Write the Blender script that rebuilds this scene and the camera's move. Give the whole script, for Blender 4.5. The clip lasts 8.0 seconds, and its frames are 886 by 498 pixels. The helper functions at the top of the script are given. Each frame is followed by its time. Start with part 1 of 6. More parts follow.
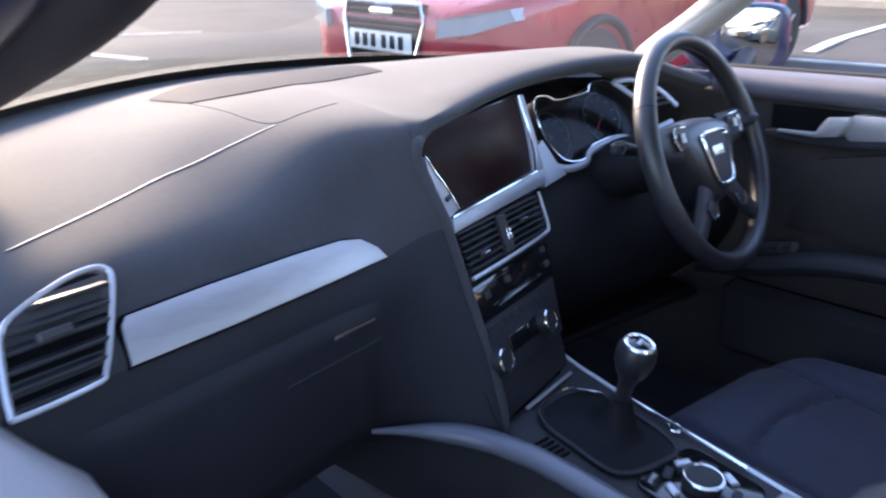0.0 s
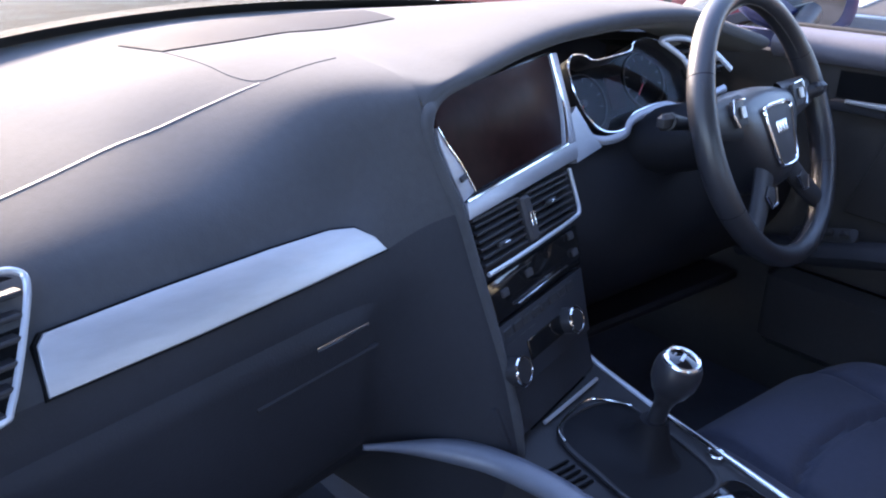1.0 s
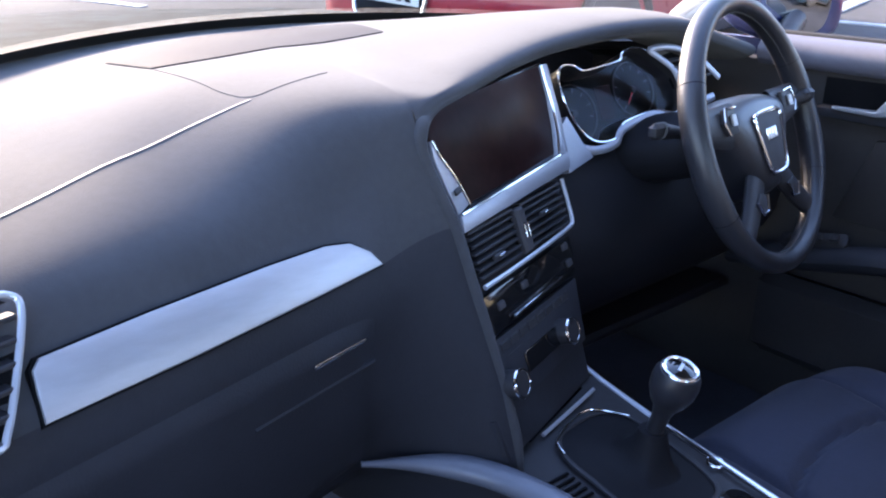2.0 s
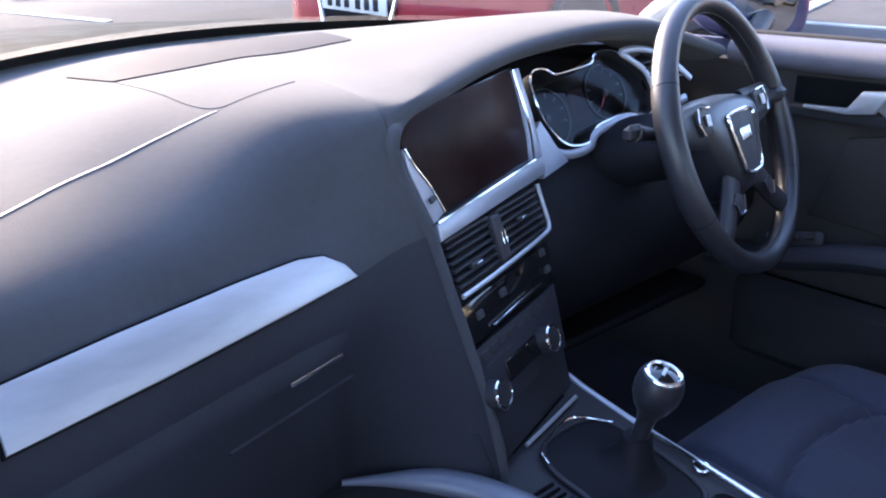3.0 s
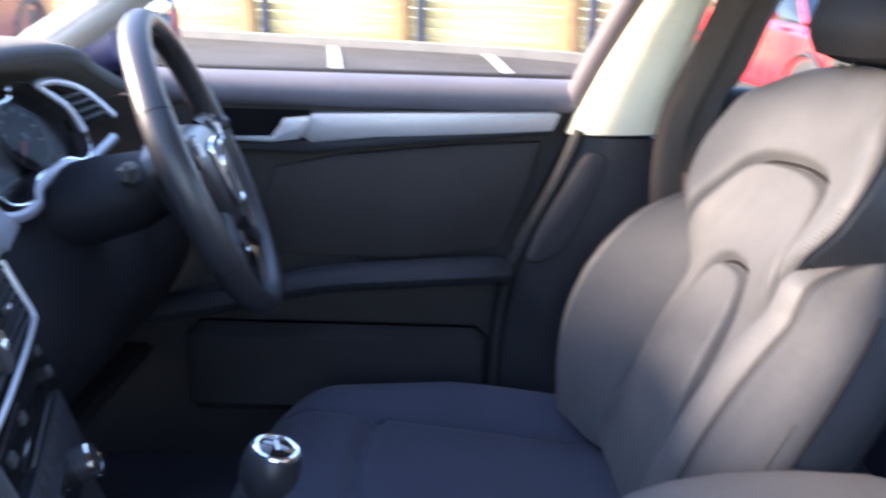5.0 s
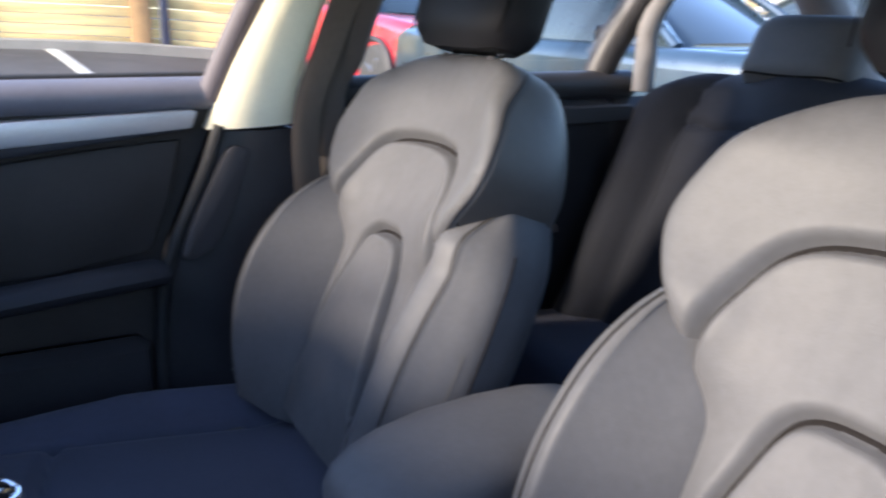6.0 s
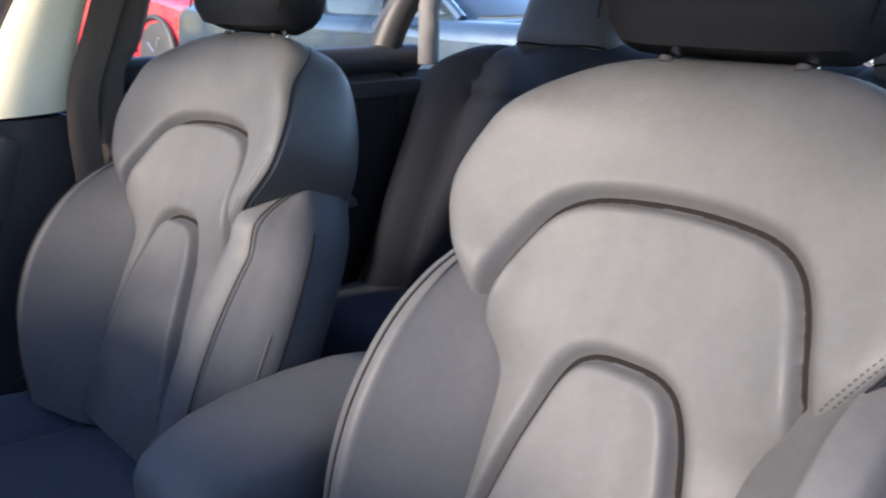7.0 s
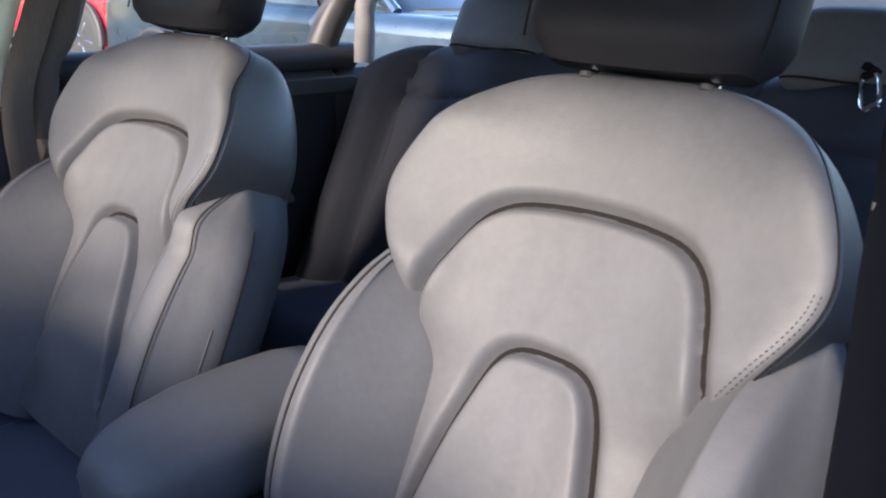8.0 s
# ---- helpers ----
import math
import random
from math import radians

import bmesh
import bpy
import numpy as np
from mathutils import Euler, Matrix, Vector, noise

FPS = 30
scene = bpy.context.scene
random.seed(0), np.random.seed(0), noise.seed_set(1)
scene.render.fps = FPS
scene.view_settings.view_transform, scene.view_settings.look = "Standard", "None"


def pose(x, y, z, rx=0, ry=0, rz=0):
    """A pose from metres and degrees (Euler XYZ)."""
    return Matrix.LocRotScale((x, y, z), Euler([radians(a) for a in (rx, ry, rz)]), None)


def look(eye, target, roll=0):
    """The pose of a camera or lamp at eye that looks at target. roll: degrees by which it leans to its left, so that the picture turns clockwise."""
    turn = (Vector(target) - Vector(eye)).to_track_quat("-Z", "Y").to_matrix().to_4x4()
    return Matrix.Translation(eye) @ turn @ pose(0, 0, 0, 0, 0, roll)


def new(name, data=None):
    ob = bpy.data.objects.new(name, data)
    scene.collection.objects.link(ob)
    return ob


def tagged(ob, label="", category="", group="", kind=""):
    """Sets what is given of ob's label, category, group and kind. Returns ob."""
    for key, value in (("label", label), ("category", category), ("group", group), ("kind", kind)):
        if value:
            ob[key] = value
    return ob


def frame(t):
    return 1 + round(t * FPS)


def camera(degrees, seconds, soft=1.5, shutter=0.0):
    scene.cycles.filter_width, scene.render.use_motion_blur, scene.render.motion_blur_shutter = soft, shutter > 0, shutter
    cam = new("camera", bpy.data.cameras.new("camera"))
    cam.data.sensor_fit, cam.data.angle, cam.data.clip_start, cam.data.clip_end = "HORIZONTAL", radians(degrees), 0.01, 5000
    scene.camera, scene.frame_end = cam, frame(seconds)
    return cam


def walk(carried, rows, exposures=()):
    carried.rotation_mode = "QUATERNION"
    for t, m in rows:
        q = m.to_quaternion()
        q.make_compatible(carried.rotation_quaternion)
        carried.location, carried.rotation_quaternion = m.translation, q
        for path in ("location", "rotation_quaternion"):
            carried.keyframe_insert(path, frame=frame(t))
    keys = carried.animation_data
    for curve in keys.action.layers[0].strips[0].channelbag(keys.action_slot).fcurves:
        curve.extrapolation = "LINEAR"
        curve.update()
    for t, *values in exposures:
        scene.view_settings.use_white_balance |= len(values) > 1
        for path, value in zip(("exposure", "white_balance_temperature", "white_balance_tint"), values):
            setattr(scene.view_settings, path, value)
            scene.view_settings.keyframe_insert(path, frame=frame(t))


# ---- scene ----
cam = camera(56.2, 8.0, soft=2.1, shutter=0.5)
PATH = [
    (0, (-0.754, -0.692, 1.152), (0.475, 0.761, 0.539), -0.5),
    (0.2, (-0.683, -0.628, 1.162), (0.502, 0.837, 0.491), 0.6),
    (0.5, (-0.643, -0.581, 1.153), (0.518, 0.885, 0.445), 1.1),
    (1, (-0.639, -0.566, 1.147), (0.529, 0.879, 0.407), 1.3),
    (1.5, (-0.646, -0.562, 1.149), (0.53, 0.882, 0.419), 1.1),
    (3, (-0.632, -0.541, 1.143), (0.617, 0.856, 0.445), -0.4),
    (3.5, (-0.63, -0.528, 1.135), (0.665, 0.838, 0.46), -0.2),
    (4, (-0.626, -0.462, 1.113), (0.952, 0.577, 0.458), 2.0),
    (4.2, (-0.626, -0.415, 1.101), (1.083, 0.407, 0.466), 3.2),
    (4.5, (-0.631, -0.367, 1.1), (1.212, 0.159, 0.526), 2.7),
    (4.8, (-0.607, -0.286, 1.063), (1.319, -0.108, 0.554), 2.1),
    (5, (-0.589, -0.257, 1.076), (1.338, -0.279, 0.54), 1.8),
    (5.2, (-0.598, -0.23, 1.074), (1.313, -0.461, 0.533), 1.7),
    (6.3, (-0.641, -0.156, 1.090), (0.951, -1.237, 0.546), 0.7),
    (6.5, (-0.649, -0.163, 1.081), (0.889, -1.320, 0.532), 0.6),
    (7, (-0.656, -0.157, 1.090), (0.756, -1.444, 0.499), 0.2),
    (7.5, (-0.669, -0.141, 1.101), (0.674, -1.499, 0.509), 0.7),
    (8, (-0.688, -0.126, 1.114), (0.609, -1.520, 0.503), 1.7),
]
walk(cam, [(t, look(e, g, r)) for t, e, g, r in PATH],
     exposures=[(0, 3.12, 6900, 24), (0.6, 3.42, 6600, 25), (3.5, 3.45, 6600, 25), (3.95, 3.38, 7000, 26), (4.4, 3.55, 6900, 25), (5.2, 3.52, 6700, 22), (6.3, 2.58, 6350, 17), (8, 2.76, 6350, 19)])

# ---- light ----
world = bpy.data.worlds.new("sky")
world.use_nodes = True
scene.world = world
SUN_FROM = Vector((0.05, 0.92, 0.39)).normalized()
wn = world.node_tree
sky = wn.nodes.new("ShaderNodeTexSky")
sky.sky_type = "NISHITA"
sky.sun_disc = False
sky.sun_elevation = math.asin(SUN_FROM.z)
sky.sun_rotation = math.atan2(SUN_FROM.x, SUN_FROM.y)
sky.air_density, sky.dust_density, sky.ozone_density = 1.0, 0.8, 3.0
wn.links.new(sky.outputs["Color"], wn.nodes["Background"].inputs["Color"])
wn.nodes["Background"].inputs["Strength"].default_value = 0.15
sun_data = bpy.data.lights.new("sun", "SUN")
sun_data.energy, sun_data.angle, sun_data.color = 2.35, radians(12), (1.0, 0.885, 0.69)
sun = new("sun", sun_data)
sun.matrix_world = look(SUN_FROM * 30, (0, 0, 0))


# ---- materials ----
def mat(name, color, rough=0.5, metal=0.0, vary=0.15, scale=8.0, bump=0.0, bump_scale=200.0, coat=0.0, spec=0.5,
        rough_vary=0.1, sheen=0.0, streak=None, island=0.0):
    """A procedural surface: mottled colour at a large and a small scale, uneven gloss, fine relief."""
    m = bpy.data.materials.new(name)
    m.use_nodes = True
    nt = m.node_tree
    b = nt.nodes["Principled BSDF"]
    co = nt.nodes.new("ShaderNodeTexCoord")
    src = co.outputs["Object"]
    if streak:
        mp = nt.nodes.new("ShaderNodeMapping")
        mp.inputs["Scale"].default_value = streak
        nt.links.new(src, mp.inputs["Vector"])
        src = mp.outputs["Vector"]
    big = nt.nodes.new("ShaderNodeTexNoise")
    big.inputs["Scale"].default_value, big.inputs["Detail"].default_value = scale, 6
    fine = nt.nodes.new("ShaderNodeTexNoise")
    fine.inputs["Scale"].default_value, fine.inputs["Detail"].default_value = scale * 14, 3
    add = nt.nodes.new("ShaderNodeMath")
    add.operation = "MULTIPLY_ADD"
    add.inputs[1].default_value = 0.4
    nt.links.new(src, big.inputs["Vector"])
    nt.links.new(src, fine.inputs["Vector"])
    nt.links.new(fine.outputs["Fac"], add.inputs[0])
    nt.links.new(big.outputs["Fac"], add.inputs[2])
    ramp = nt.nodes.new("ShaderNodeValToRGB")
    lo = [max(0.0, c * (1 - vary)) for c in color]
    hi = [min(1.0, c * (1 + vary)) for c in color]
    ramp.color_ramp.elements[0].position, ramp.color_ramp.elements[0].color = 0.45, (*lo, 1)
    ramp.color_ramp.elements[1].position, ramp.color_ramp.elements[1].color = 0.95, (*hi, 1)
    nt.links.new(add.outputs[0], ramp.inputs["Fac"])
    col = ramp.outputs["Color"]
    if island:
        info = nt.nodes.new("ShaderNodeObjectInfo")
        hsv = nt.nodes.new("ShaderNodeHueSaturation")
        mr = nt.nodes.new("ShaderNodeMapRange")
        mr.inputs["To Min"].default_value, mr.inputs["To Max"].default_value = 1 - island, 1 + island
        nt.links.new(info.outputs["Random"], mr.inputs["Value"])
        nt.links.new(mr.outputs["Result"], hsv.inputs["Value"])
        nt.links.new(col, hsv.inputs["Color"])
        col = hsv.outputs["Color"]
    nt.links.new(col, b.inputs["Base Color"])
    rr = nt.nodes.new("ShaderNodeMapRange")
    rr.inputs["To Min"].default_value = max(0.02, rough - rough_vary)
    rr.inputs["To Max"].default_value = min(1.0, rough + rough_vary)
    nt.links.new(big.outputs["Fac"], rr.inputs["Value"])
    nt.links.new(rr.outputs["Result"], b.inputs["Roughness"])
    b.inputs["Metallic"].default_value = metal
    b.inputs["Specular IOR Level"].default_value = spec
    b.inputs["Coat Weight"].default_value = coat
    b.inputs["Coat Roughness"].default_value = 0.05
    b.inputs["Sheen Weight"].default_value = sheen
    if bump:
        grain = nt.nodes.new("ShaderNodeTexVoronoi")
        grain.inputs["Scale"].default_value = bump_scale
        nt.links.new(src, grain.inputs["Vector"])
        bp = nt.nodes.new("ShaderNodeBump")
        bp.inputs["Strength"].default_value, bp.inputs["Distance"].default_value = bump, 0.002
        nt.links.new(grain.outputs["Distance"], bp.inputs["Height"])
        nt.links.new(bp.outputs["Normal"], b.inputs["Normal"])
    return m


def glass(name, tint=(1, 1, 1), gloss=1.0, ior=1.45):
    """A thin pane: clear straight through, with a real sheen on its faces."""
    m = bpy.data.materials.new(name)
    m.use_nodes = True
    nt = m.node_tree
    nt.nodes.remove(nt.nodes["Principled BSDF"])
    out = nt.nodes["Material Output"]
    tr = nt.nodes.new("ShaderNodeBsdfTransparent")
    tr.inputs["Color"].default_value = (*tint, 1)
    gl = nt.nodes.new("ShaderNodeBsdfGlossy")
    gl.inputs["Roughness"].default_value = 0.02
    fr = nt.nodes.new("ShaderNodeFresnel")
    fr.inputs["IOR"].default_value = ior
    mu = nt.nodes.new("ShaderNodeMath")
    mu.operation = "MULTIPLY"
    mu.inputs[1].default_value = gloss
    mix = nt.nodes.new("ShaderNodeMixShader")
    nt.links.new(fr.outputs["Fac"], mu.inputs[0])
    nt.links.new(mu.outputs[0], mix.inputs["Fac"])
    nt.links.new(tr.outputs[0], mix.inputs[1])
    nt.links.new(gl.outputs[0], mix.inputs[2])
    nt.links.new(mix.outputs[0], out.inputs["Surface"])
    return m


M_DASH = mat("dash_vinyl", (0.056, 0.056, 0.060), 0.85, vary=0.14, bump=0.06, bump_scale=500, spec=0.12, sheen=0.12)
M_PANEL = mat("smooth_grey_panel", (0.024, 0.026, 0.034), 0.8, vary=0.15, spec=0.1)
# pale tone paints the light that the airbag groove catches
M_SEAM_GLINT = mat("seam_caught_light", (0.17, 0.165, 0.16), 0.6)
M_RAIL = mat("grey_console_rail", (0.13, 0.14, 0.17), 0.36, vary=0.12, spec=0.6)
# dark plastic; on the lower dash it also holds the shade
M_DASH_LOW = mat("dark_plastic_lower_shade", (0.025, 0.026, 0.032), 0.6, vary=0.15, bump=0.1, bump_scale=420, spec=0.25)
M_LEATHER = mat("black_leather", (0.064, 0.065, 0.070), 0.56, vary=0.16, bump=0.06, bump_scale=420, spec=0.2)
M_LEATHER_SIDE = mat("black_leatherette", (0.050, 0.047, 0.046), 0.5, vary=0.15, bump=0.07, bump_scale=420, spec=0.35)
# seat leather darkened: the roof's shade on the headrests is in this colour
M_HEADREST = mat("headrest_leather_shaded", (0.010, 0.010, 0.012), 0.6, vary=0.15, bump=0.07, bump_scale=420, spec=0.15)
# blue-dark base carries the sky-lit shade low in the cabin
M_CUSHION = mat("seat_cloth_blue_shade", (0.031, 0.035, 0.060), 0.75, vary=0.2, bump=0.2, bump_scale=500, sheen=0.1)
# raised, bluish grey: the sky's light on the sill is coloured in
M_SILL = mat("sill_vinyl_sky_lit", (0.13, 0.128, 0.155), 0.5, vary=0.12, bump=0.06, bump_scale=500)
# darkened for the shade that lies over the rear backrest
M_REAR = mat("rear_leatherette_shaded", (0.020, 0.022, 0.029), 0.7, vary=0.15, bump=0.07, bump_scale=420, spec=0.1)
M_STITCH = mat("grey_stitching", (0.050, 0.047, 0.044), 0.7)
M_SEAM_DARK = mat("seam_and_groove_shade", (0.008, 0.007, 0.007), 0.9, spec=0.1)
M_ALU = mat("brushed_aluminium", (0.50, 0.50, 0.52), 0.42, 0.65, vary=0.06, scale=6, streak=(1, 30, 30))
M_ALU_DARK = mat("grey_stack_aluminium", (0.36, 0.37, 0.41), 0.40, 0.55, vary=0.08, scale=6, streak=(1, 30, 30))
# blacker than the lower dash, with the footwell's shade in the colour
M_KNEE = mat("knee_plastic_footwell_shade", (0.012, 0.012, 0.015), 0.6, vary=0.15, bump=0.1, bump_scale=420, spec=0.2)
M_DOOR = mat("black_door_vinyl", (0.038, 0.034, 0.033), 0.6, vary=0.18, bump=0.1, bump_scale=450, spec=0.25)
# paler than the bench: side window light on the headrests is coloured in
M_REAR_HEAD = mat("rear_headrest_window_lit", (0.062, 0.063, 0.068), 0.6, vary=0.15, bump=0.07, bump_scale=420, spec=0.2)
M_CHROME = mat("chrome", (0.78, 0.79, 0.82), 0.12, 1.0, vary=0.03, rough_vary=0.06)
M_SATIN = mat("satin_silver", (0.56, 0.58, 0.62), 0.35, 0.6, vary=0.06)
M_GLOSS = mat("piano_black", (0.008, 0.008, 0.009), 0.08, vary=0.2, coat=0.6, rough_vary=0.05)
# red in the base colour stands for a reflection in the glass
M_SCREEN = mat("screen_glass_red_reflection", (0.019, 0.0075, 0.007), 0.30, vary=0.6, scale=5, rough_vary=0.05, spec=0.05)
M_BLACK = mat("black_plastic", (0.028, 0.027, 0.030), 0.48, vary=0.2, bump=0.08, bump_scale=500, spec=0.3)
M_RUBBER = mat("black_rubber", (0.02, 0.02, 0.021), 0.75, vary=0.2)
M_WHEEL = mat("wheel_leather", (0.022, 0.022, 0.026), 0.36, vary=0.15, bump=0.12, bump_scale=600, spec=0.6)
M_BEIGE = mat("beige_pillar_cloth", (0.80, 0.74, 0.55), 0.8, vary=0.06, bump=0.15, bump_scale=900)
M_LINER = mat("headliner_cloth", (0.50, 0.49, 0.46), 0.9, vary=0.06, bump=0.15, bump_scale=900)
M_CARPET = mat("black_carpet", (0.04, 0.042, 0.058), 0.95, vary=0.3, bump=0.5, bump_scale=700)
M_FRAME = mat("mauve_grey_frame", (0.085, 0.075, 0.088), 0.6, vary=0.1, spec=0.25)
M_PLANK = mat("brown_plank", (0.30, 0.17, 0.07), 0.75, vary=0.3, scale=2)
M_STEEL = mat("dark_steel", (0.05, 0.05, 0.07), 0.5, vary=0.2)
M_POST_GREY = mat("grey_pillar_plastic", (0.16, 0.155, 0.16), 0.7, vary=0.1, spec=0.2)
M_BROWN = mat("brown_grey_pillar_trim", (0.075, 0.060, 0.052), 0.65, vary=0.12, bump=0.08, bump_scale=500, spec=0.3, streak=(40, 40, 1))
M_GREY = mat("grey_pillar_trim", (0.045, 0.042, 0.045), 0.6, vary=0.1, bump=0.08, bump_scale=500, spec=0.3)
# passenger belt: the webbing with its shade put into the colour
M_BELT_SHADED = mat("webbing_shaded", (0.0040, 0.0044, 0.0062), 0.95, spec=0.03, vary=0.15)
# driver's belt: the same webbing, browned and lightened for the sun on it
M_BELT_SUNLIT = mat("webbing_sunlit", (0.095, 0.072, 0.056), 0.6, spec=0.4, vary=0.25, streak=(60, 60, 2))
M_SEAL = mat("pale_grey_sill_trim", (0.42, 0.40, 0.41), 0.5, vary=0.08)
M_BLUE = mat("dark_blue_metallic", (0.008, 0.014, 0.06), 0.35, 0.2, vary=0.2, coat=0.4, scale=30)
M_BONNET = mat("dewy_blue_bonnet", (0.036, 0.043, 0.043), 0.85, 0.0, vary=0.95, scale=14, bump=0.5, bump_scale=70, rough_vary=0.1, spec=0.03)
M_RED = mat("red_paint", (0.42, 0.018, 0.03), 0.3, 0.1, vary=0.08, coat=1.0)
M_DARKCAR = mat("blue_black_paint", (0.02, 0.04, 0.06), 0.3, 0.3, vary=0.1, coat=1.0)
M_SILVERCAR = mat("silver_paint", (0.5, 0.51, 0.52), 0.3, 0.5, vary=0.06, coat=1.0)
M_CARGLASS = mat("tinted_car_glass", (0.02, 0.03, 0.035), 0.05, vary=0.1, rough_vary=0.02, spec=0.8)
M_LAMP = mat("headlamp_lens", (0.30, 0.35, 0.40), 0.15, 0.2, vary=0.1)
M_REDLAMP = mat("red_lamp_lens", (0.5, 0.02, 0.02), 0.15, vary=0.1, coat=0.8)
M_PLATE = mat("white_plate", (0.75, 0.75, 0.72), 0.4, vary=0.04)
M_INK = mat("black_ink", (0.006, 0.006, 0.007), 0.7, spec=0.06)
M_ASPHALT = mat("asphalt", (0.058, 0.055, 0.054), 0.9, vary=0.35, scale=0.9, bump=0.5, bump_scale=60, spec=0.2)
M_LINE = mat("white_road_paint", (0.42, 0.41, 0.38), 0.7, vary=0.3, scale=5)
M_KERB = mat("concrete_kerb", (0.20, 0.18, 0.15), 0.8, vary=0.15, scale=3)
M_FENCE = mat("ochre_timber", (0.62, 0.43, 0.18), 0.75, vary=0.3, scale=2, streak=(8, 0.6, 8), bump=0.2, bump_scale=40, island=0.18)
M_POST = mat("weathered_post", (0.20, 0.13, 0.07), 0.8, vary=0.3)
M_GLASS = glass("window_glass", (0.93, 0.96, 0.95), 0.45)
M_CLEAR = glass("instrument_lens", (0.9, 0.9, 0.92), 0.02)
M_MIRROR = mat("mirror_glass", (0.45, 0.46, 0.48), 0.03, 1.0, vary=0.01, rough_vary=0.01)
M_WHITE = mat("dial_print", (0.06, 0.06, 0.065), 0.5)

# ---- mesh helpers ----
INV = {}


def thing(name, at=(0, 0, 0), label="", category="", group="", kind="", local=False):
    e = new(name)
    e.empty_display_size = 0.05
    e.location = at
    INV[e] = Matrix.Identity(4) if local else Matrix.Translation(-Vector(at))
    return tagged(e, label, category, group, kind)


def part(name, bm, material, parent=None, label="", smooth=40):
    """Links a bmesh as one mesh object under a thing or a part."""
    me = bpy.data.meshes.new(name)
    bmesh.ops.recalc_face_normals(bm, faces=bm.faces)
    if smooth:
        for f in bm.faces:
            f.smooth = True
        lim = radians(smooth)
        for e in bm.edges:
            if len(e.link_faces) == 2 and e.calc_face_angle(0) > lim:
                e.smooth = False
    bm.to_mesh(me)
    bm.free()
    me.materials.append(material)
    ob = new(name, me)
    if parent is not None:
        ob.parent = parent
        ob.matrix_parent_inverse = INV.get(parent, Matrix.Identity(4))
    if label:
        ob["label"] = label
    return ob


def spline(pts, n=8, closed=False):
    """Points along a smooth curve through pts."""
    p = [Vector(q) for q in pts]
    k = len(p)
    out = []
    for i in range(k if closed else k - 1):
        if closed:
            a, b, c, d = p[i - 1], p[i], p[(i + 1) % k], p[(i + 2) % k]
        else:
            a, b, c, d = p[max(i - 1, 0)], p[i], p[i + 1], p[min(i + 2, k - 1)]
        for j in range(n):
            t = j / n
            out.append(0.5 * ((2 * b) + (c - a) * t + (2 * a - 5 * b + 4 * c - d) * t * t + (3 * b - a - 3 * c + d) * t ** 3))
    if not closed:
        out.append(p[-1])
    return out


def ease(t):
    t = min(1.0, max(0.0, t))
    return t * t * (3 - 2 * t)


def interp(x, table):
    """Smooth value at x through rows (x, (values))."""
    xs = [r[0] for r in table]
    if x <= xs[0]:
        return table[0][1]
    if x >= xs[-1]:
        return table[-1][1]
    i = max(k for k in range(len(xs) - 1) if x >= xs[k])
    x0, x1 = xs[i], xs[i + 1]
    h, t = x1 - x0, (x - x0) / (x1 - x0)
    out = []
    for c in range(len(table[0][1])):
        p0, p1 = table[i][1][c], table[i + 1][1][c]
        m0 = (p1 - table[i - 1][1][c]) / (x1 - xs[i - 1]) if i else (p1 - p0) / h
        m1 = (table[i + 2][1][c] - p0) / (xs[i + 2] - x0) if i + 2 < len(xs) else (p1 - p0) / h
        out.append((2 * t ** 3 - 3 * t ** 2 + 1) * p0 + (t ** 3 - 2 * t ** 2 + t) * h * m0 + (3 * t ** 2 - 2 * t ** 3) * p1 + (t ** 3 - t ** 2) * h * m1)
    return tuple(out)


def grid(fn, nu, nv, bm=None, wrap_u=False, wrap_v=False):
    bm = bm or bmesh.new()
    vs = [[bm.verts.new(fn(i / nu, j / nv)) for j in range(nv + (0 if wrap_v else 1))] for i in range(nu + (0 if wrap_u else 1))]
    for i in range(nu):
        for j in range(nv):
            a, b = vs[i], vs[(i + 1) % len(vs)]
            j2 = (j + 1) % len(a)
            bm.faces.new((a[j], b[j], b[j2], a[j2]))
    return bm


def loft(rings, bm=None, caps=True, closed=True):
    bm = bm or bmesh.new()
    vs = [[bm.verts.new(p) for p in r] for r in rings]
    n = len(rings[0])
    for a, b in zip(vs, vs[1:]):
        for j in range(n if closed else n - 1):
            bm.faces.new((a[j], b[j], b[(j + 1) % n], a[(j + 1) % n]))
    if caps and closed:
        bm.faces.new(vs[0])
        bm.faces.new(vs[-1])
    return bm


def tube(pts, r, n=8, closed=False, bm=None, flat=1.0, up=(0, 0, 1)):
    """A round or flattened bar along pts. r may be a function of 0..1."""
    pts = [Vector(p) for p in pts]
    rings = []
    up = Vector(up)
    k = len(pts)
    for i, p in enumerate(pts):
        a = pts[i - 1] if (i or closed) else p
        b = pts[(i + 1) % k] if (i < k - 1 or closed) else p
        d = (b - a).normalized()
        s = d.cross(up)
        s = s.normalized() if s.length > 1e-4 else Vector((1, 0, 0))
        w = s.cross(d)
        rr = r(i / max(1, k - 1)) if callable(r) else r
        rings.append([p + s * rr * math.cos(t) + w * rr * flat * math.sin(t) for t in (2 * math.pi * j / n for j in range(n))])
    if closed:
        rings.append(rings[0])
        bm = bm or bmesh.new()
        vs = [[bm.verts.new(q) for q in g] for g in rings[:-1]]
        for i in range(len(vs)):
            a, b = vs[i], vs[(i + 1) % len(vs)]
            for j in range(n):
                bm.faces.new((a[j], b[j], b[(j + 1) % n], a[(j + 1) % n]))
        return bm
    return loft(rings, bm)


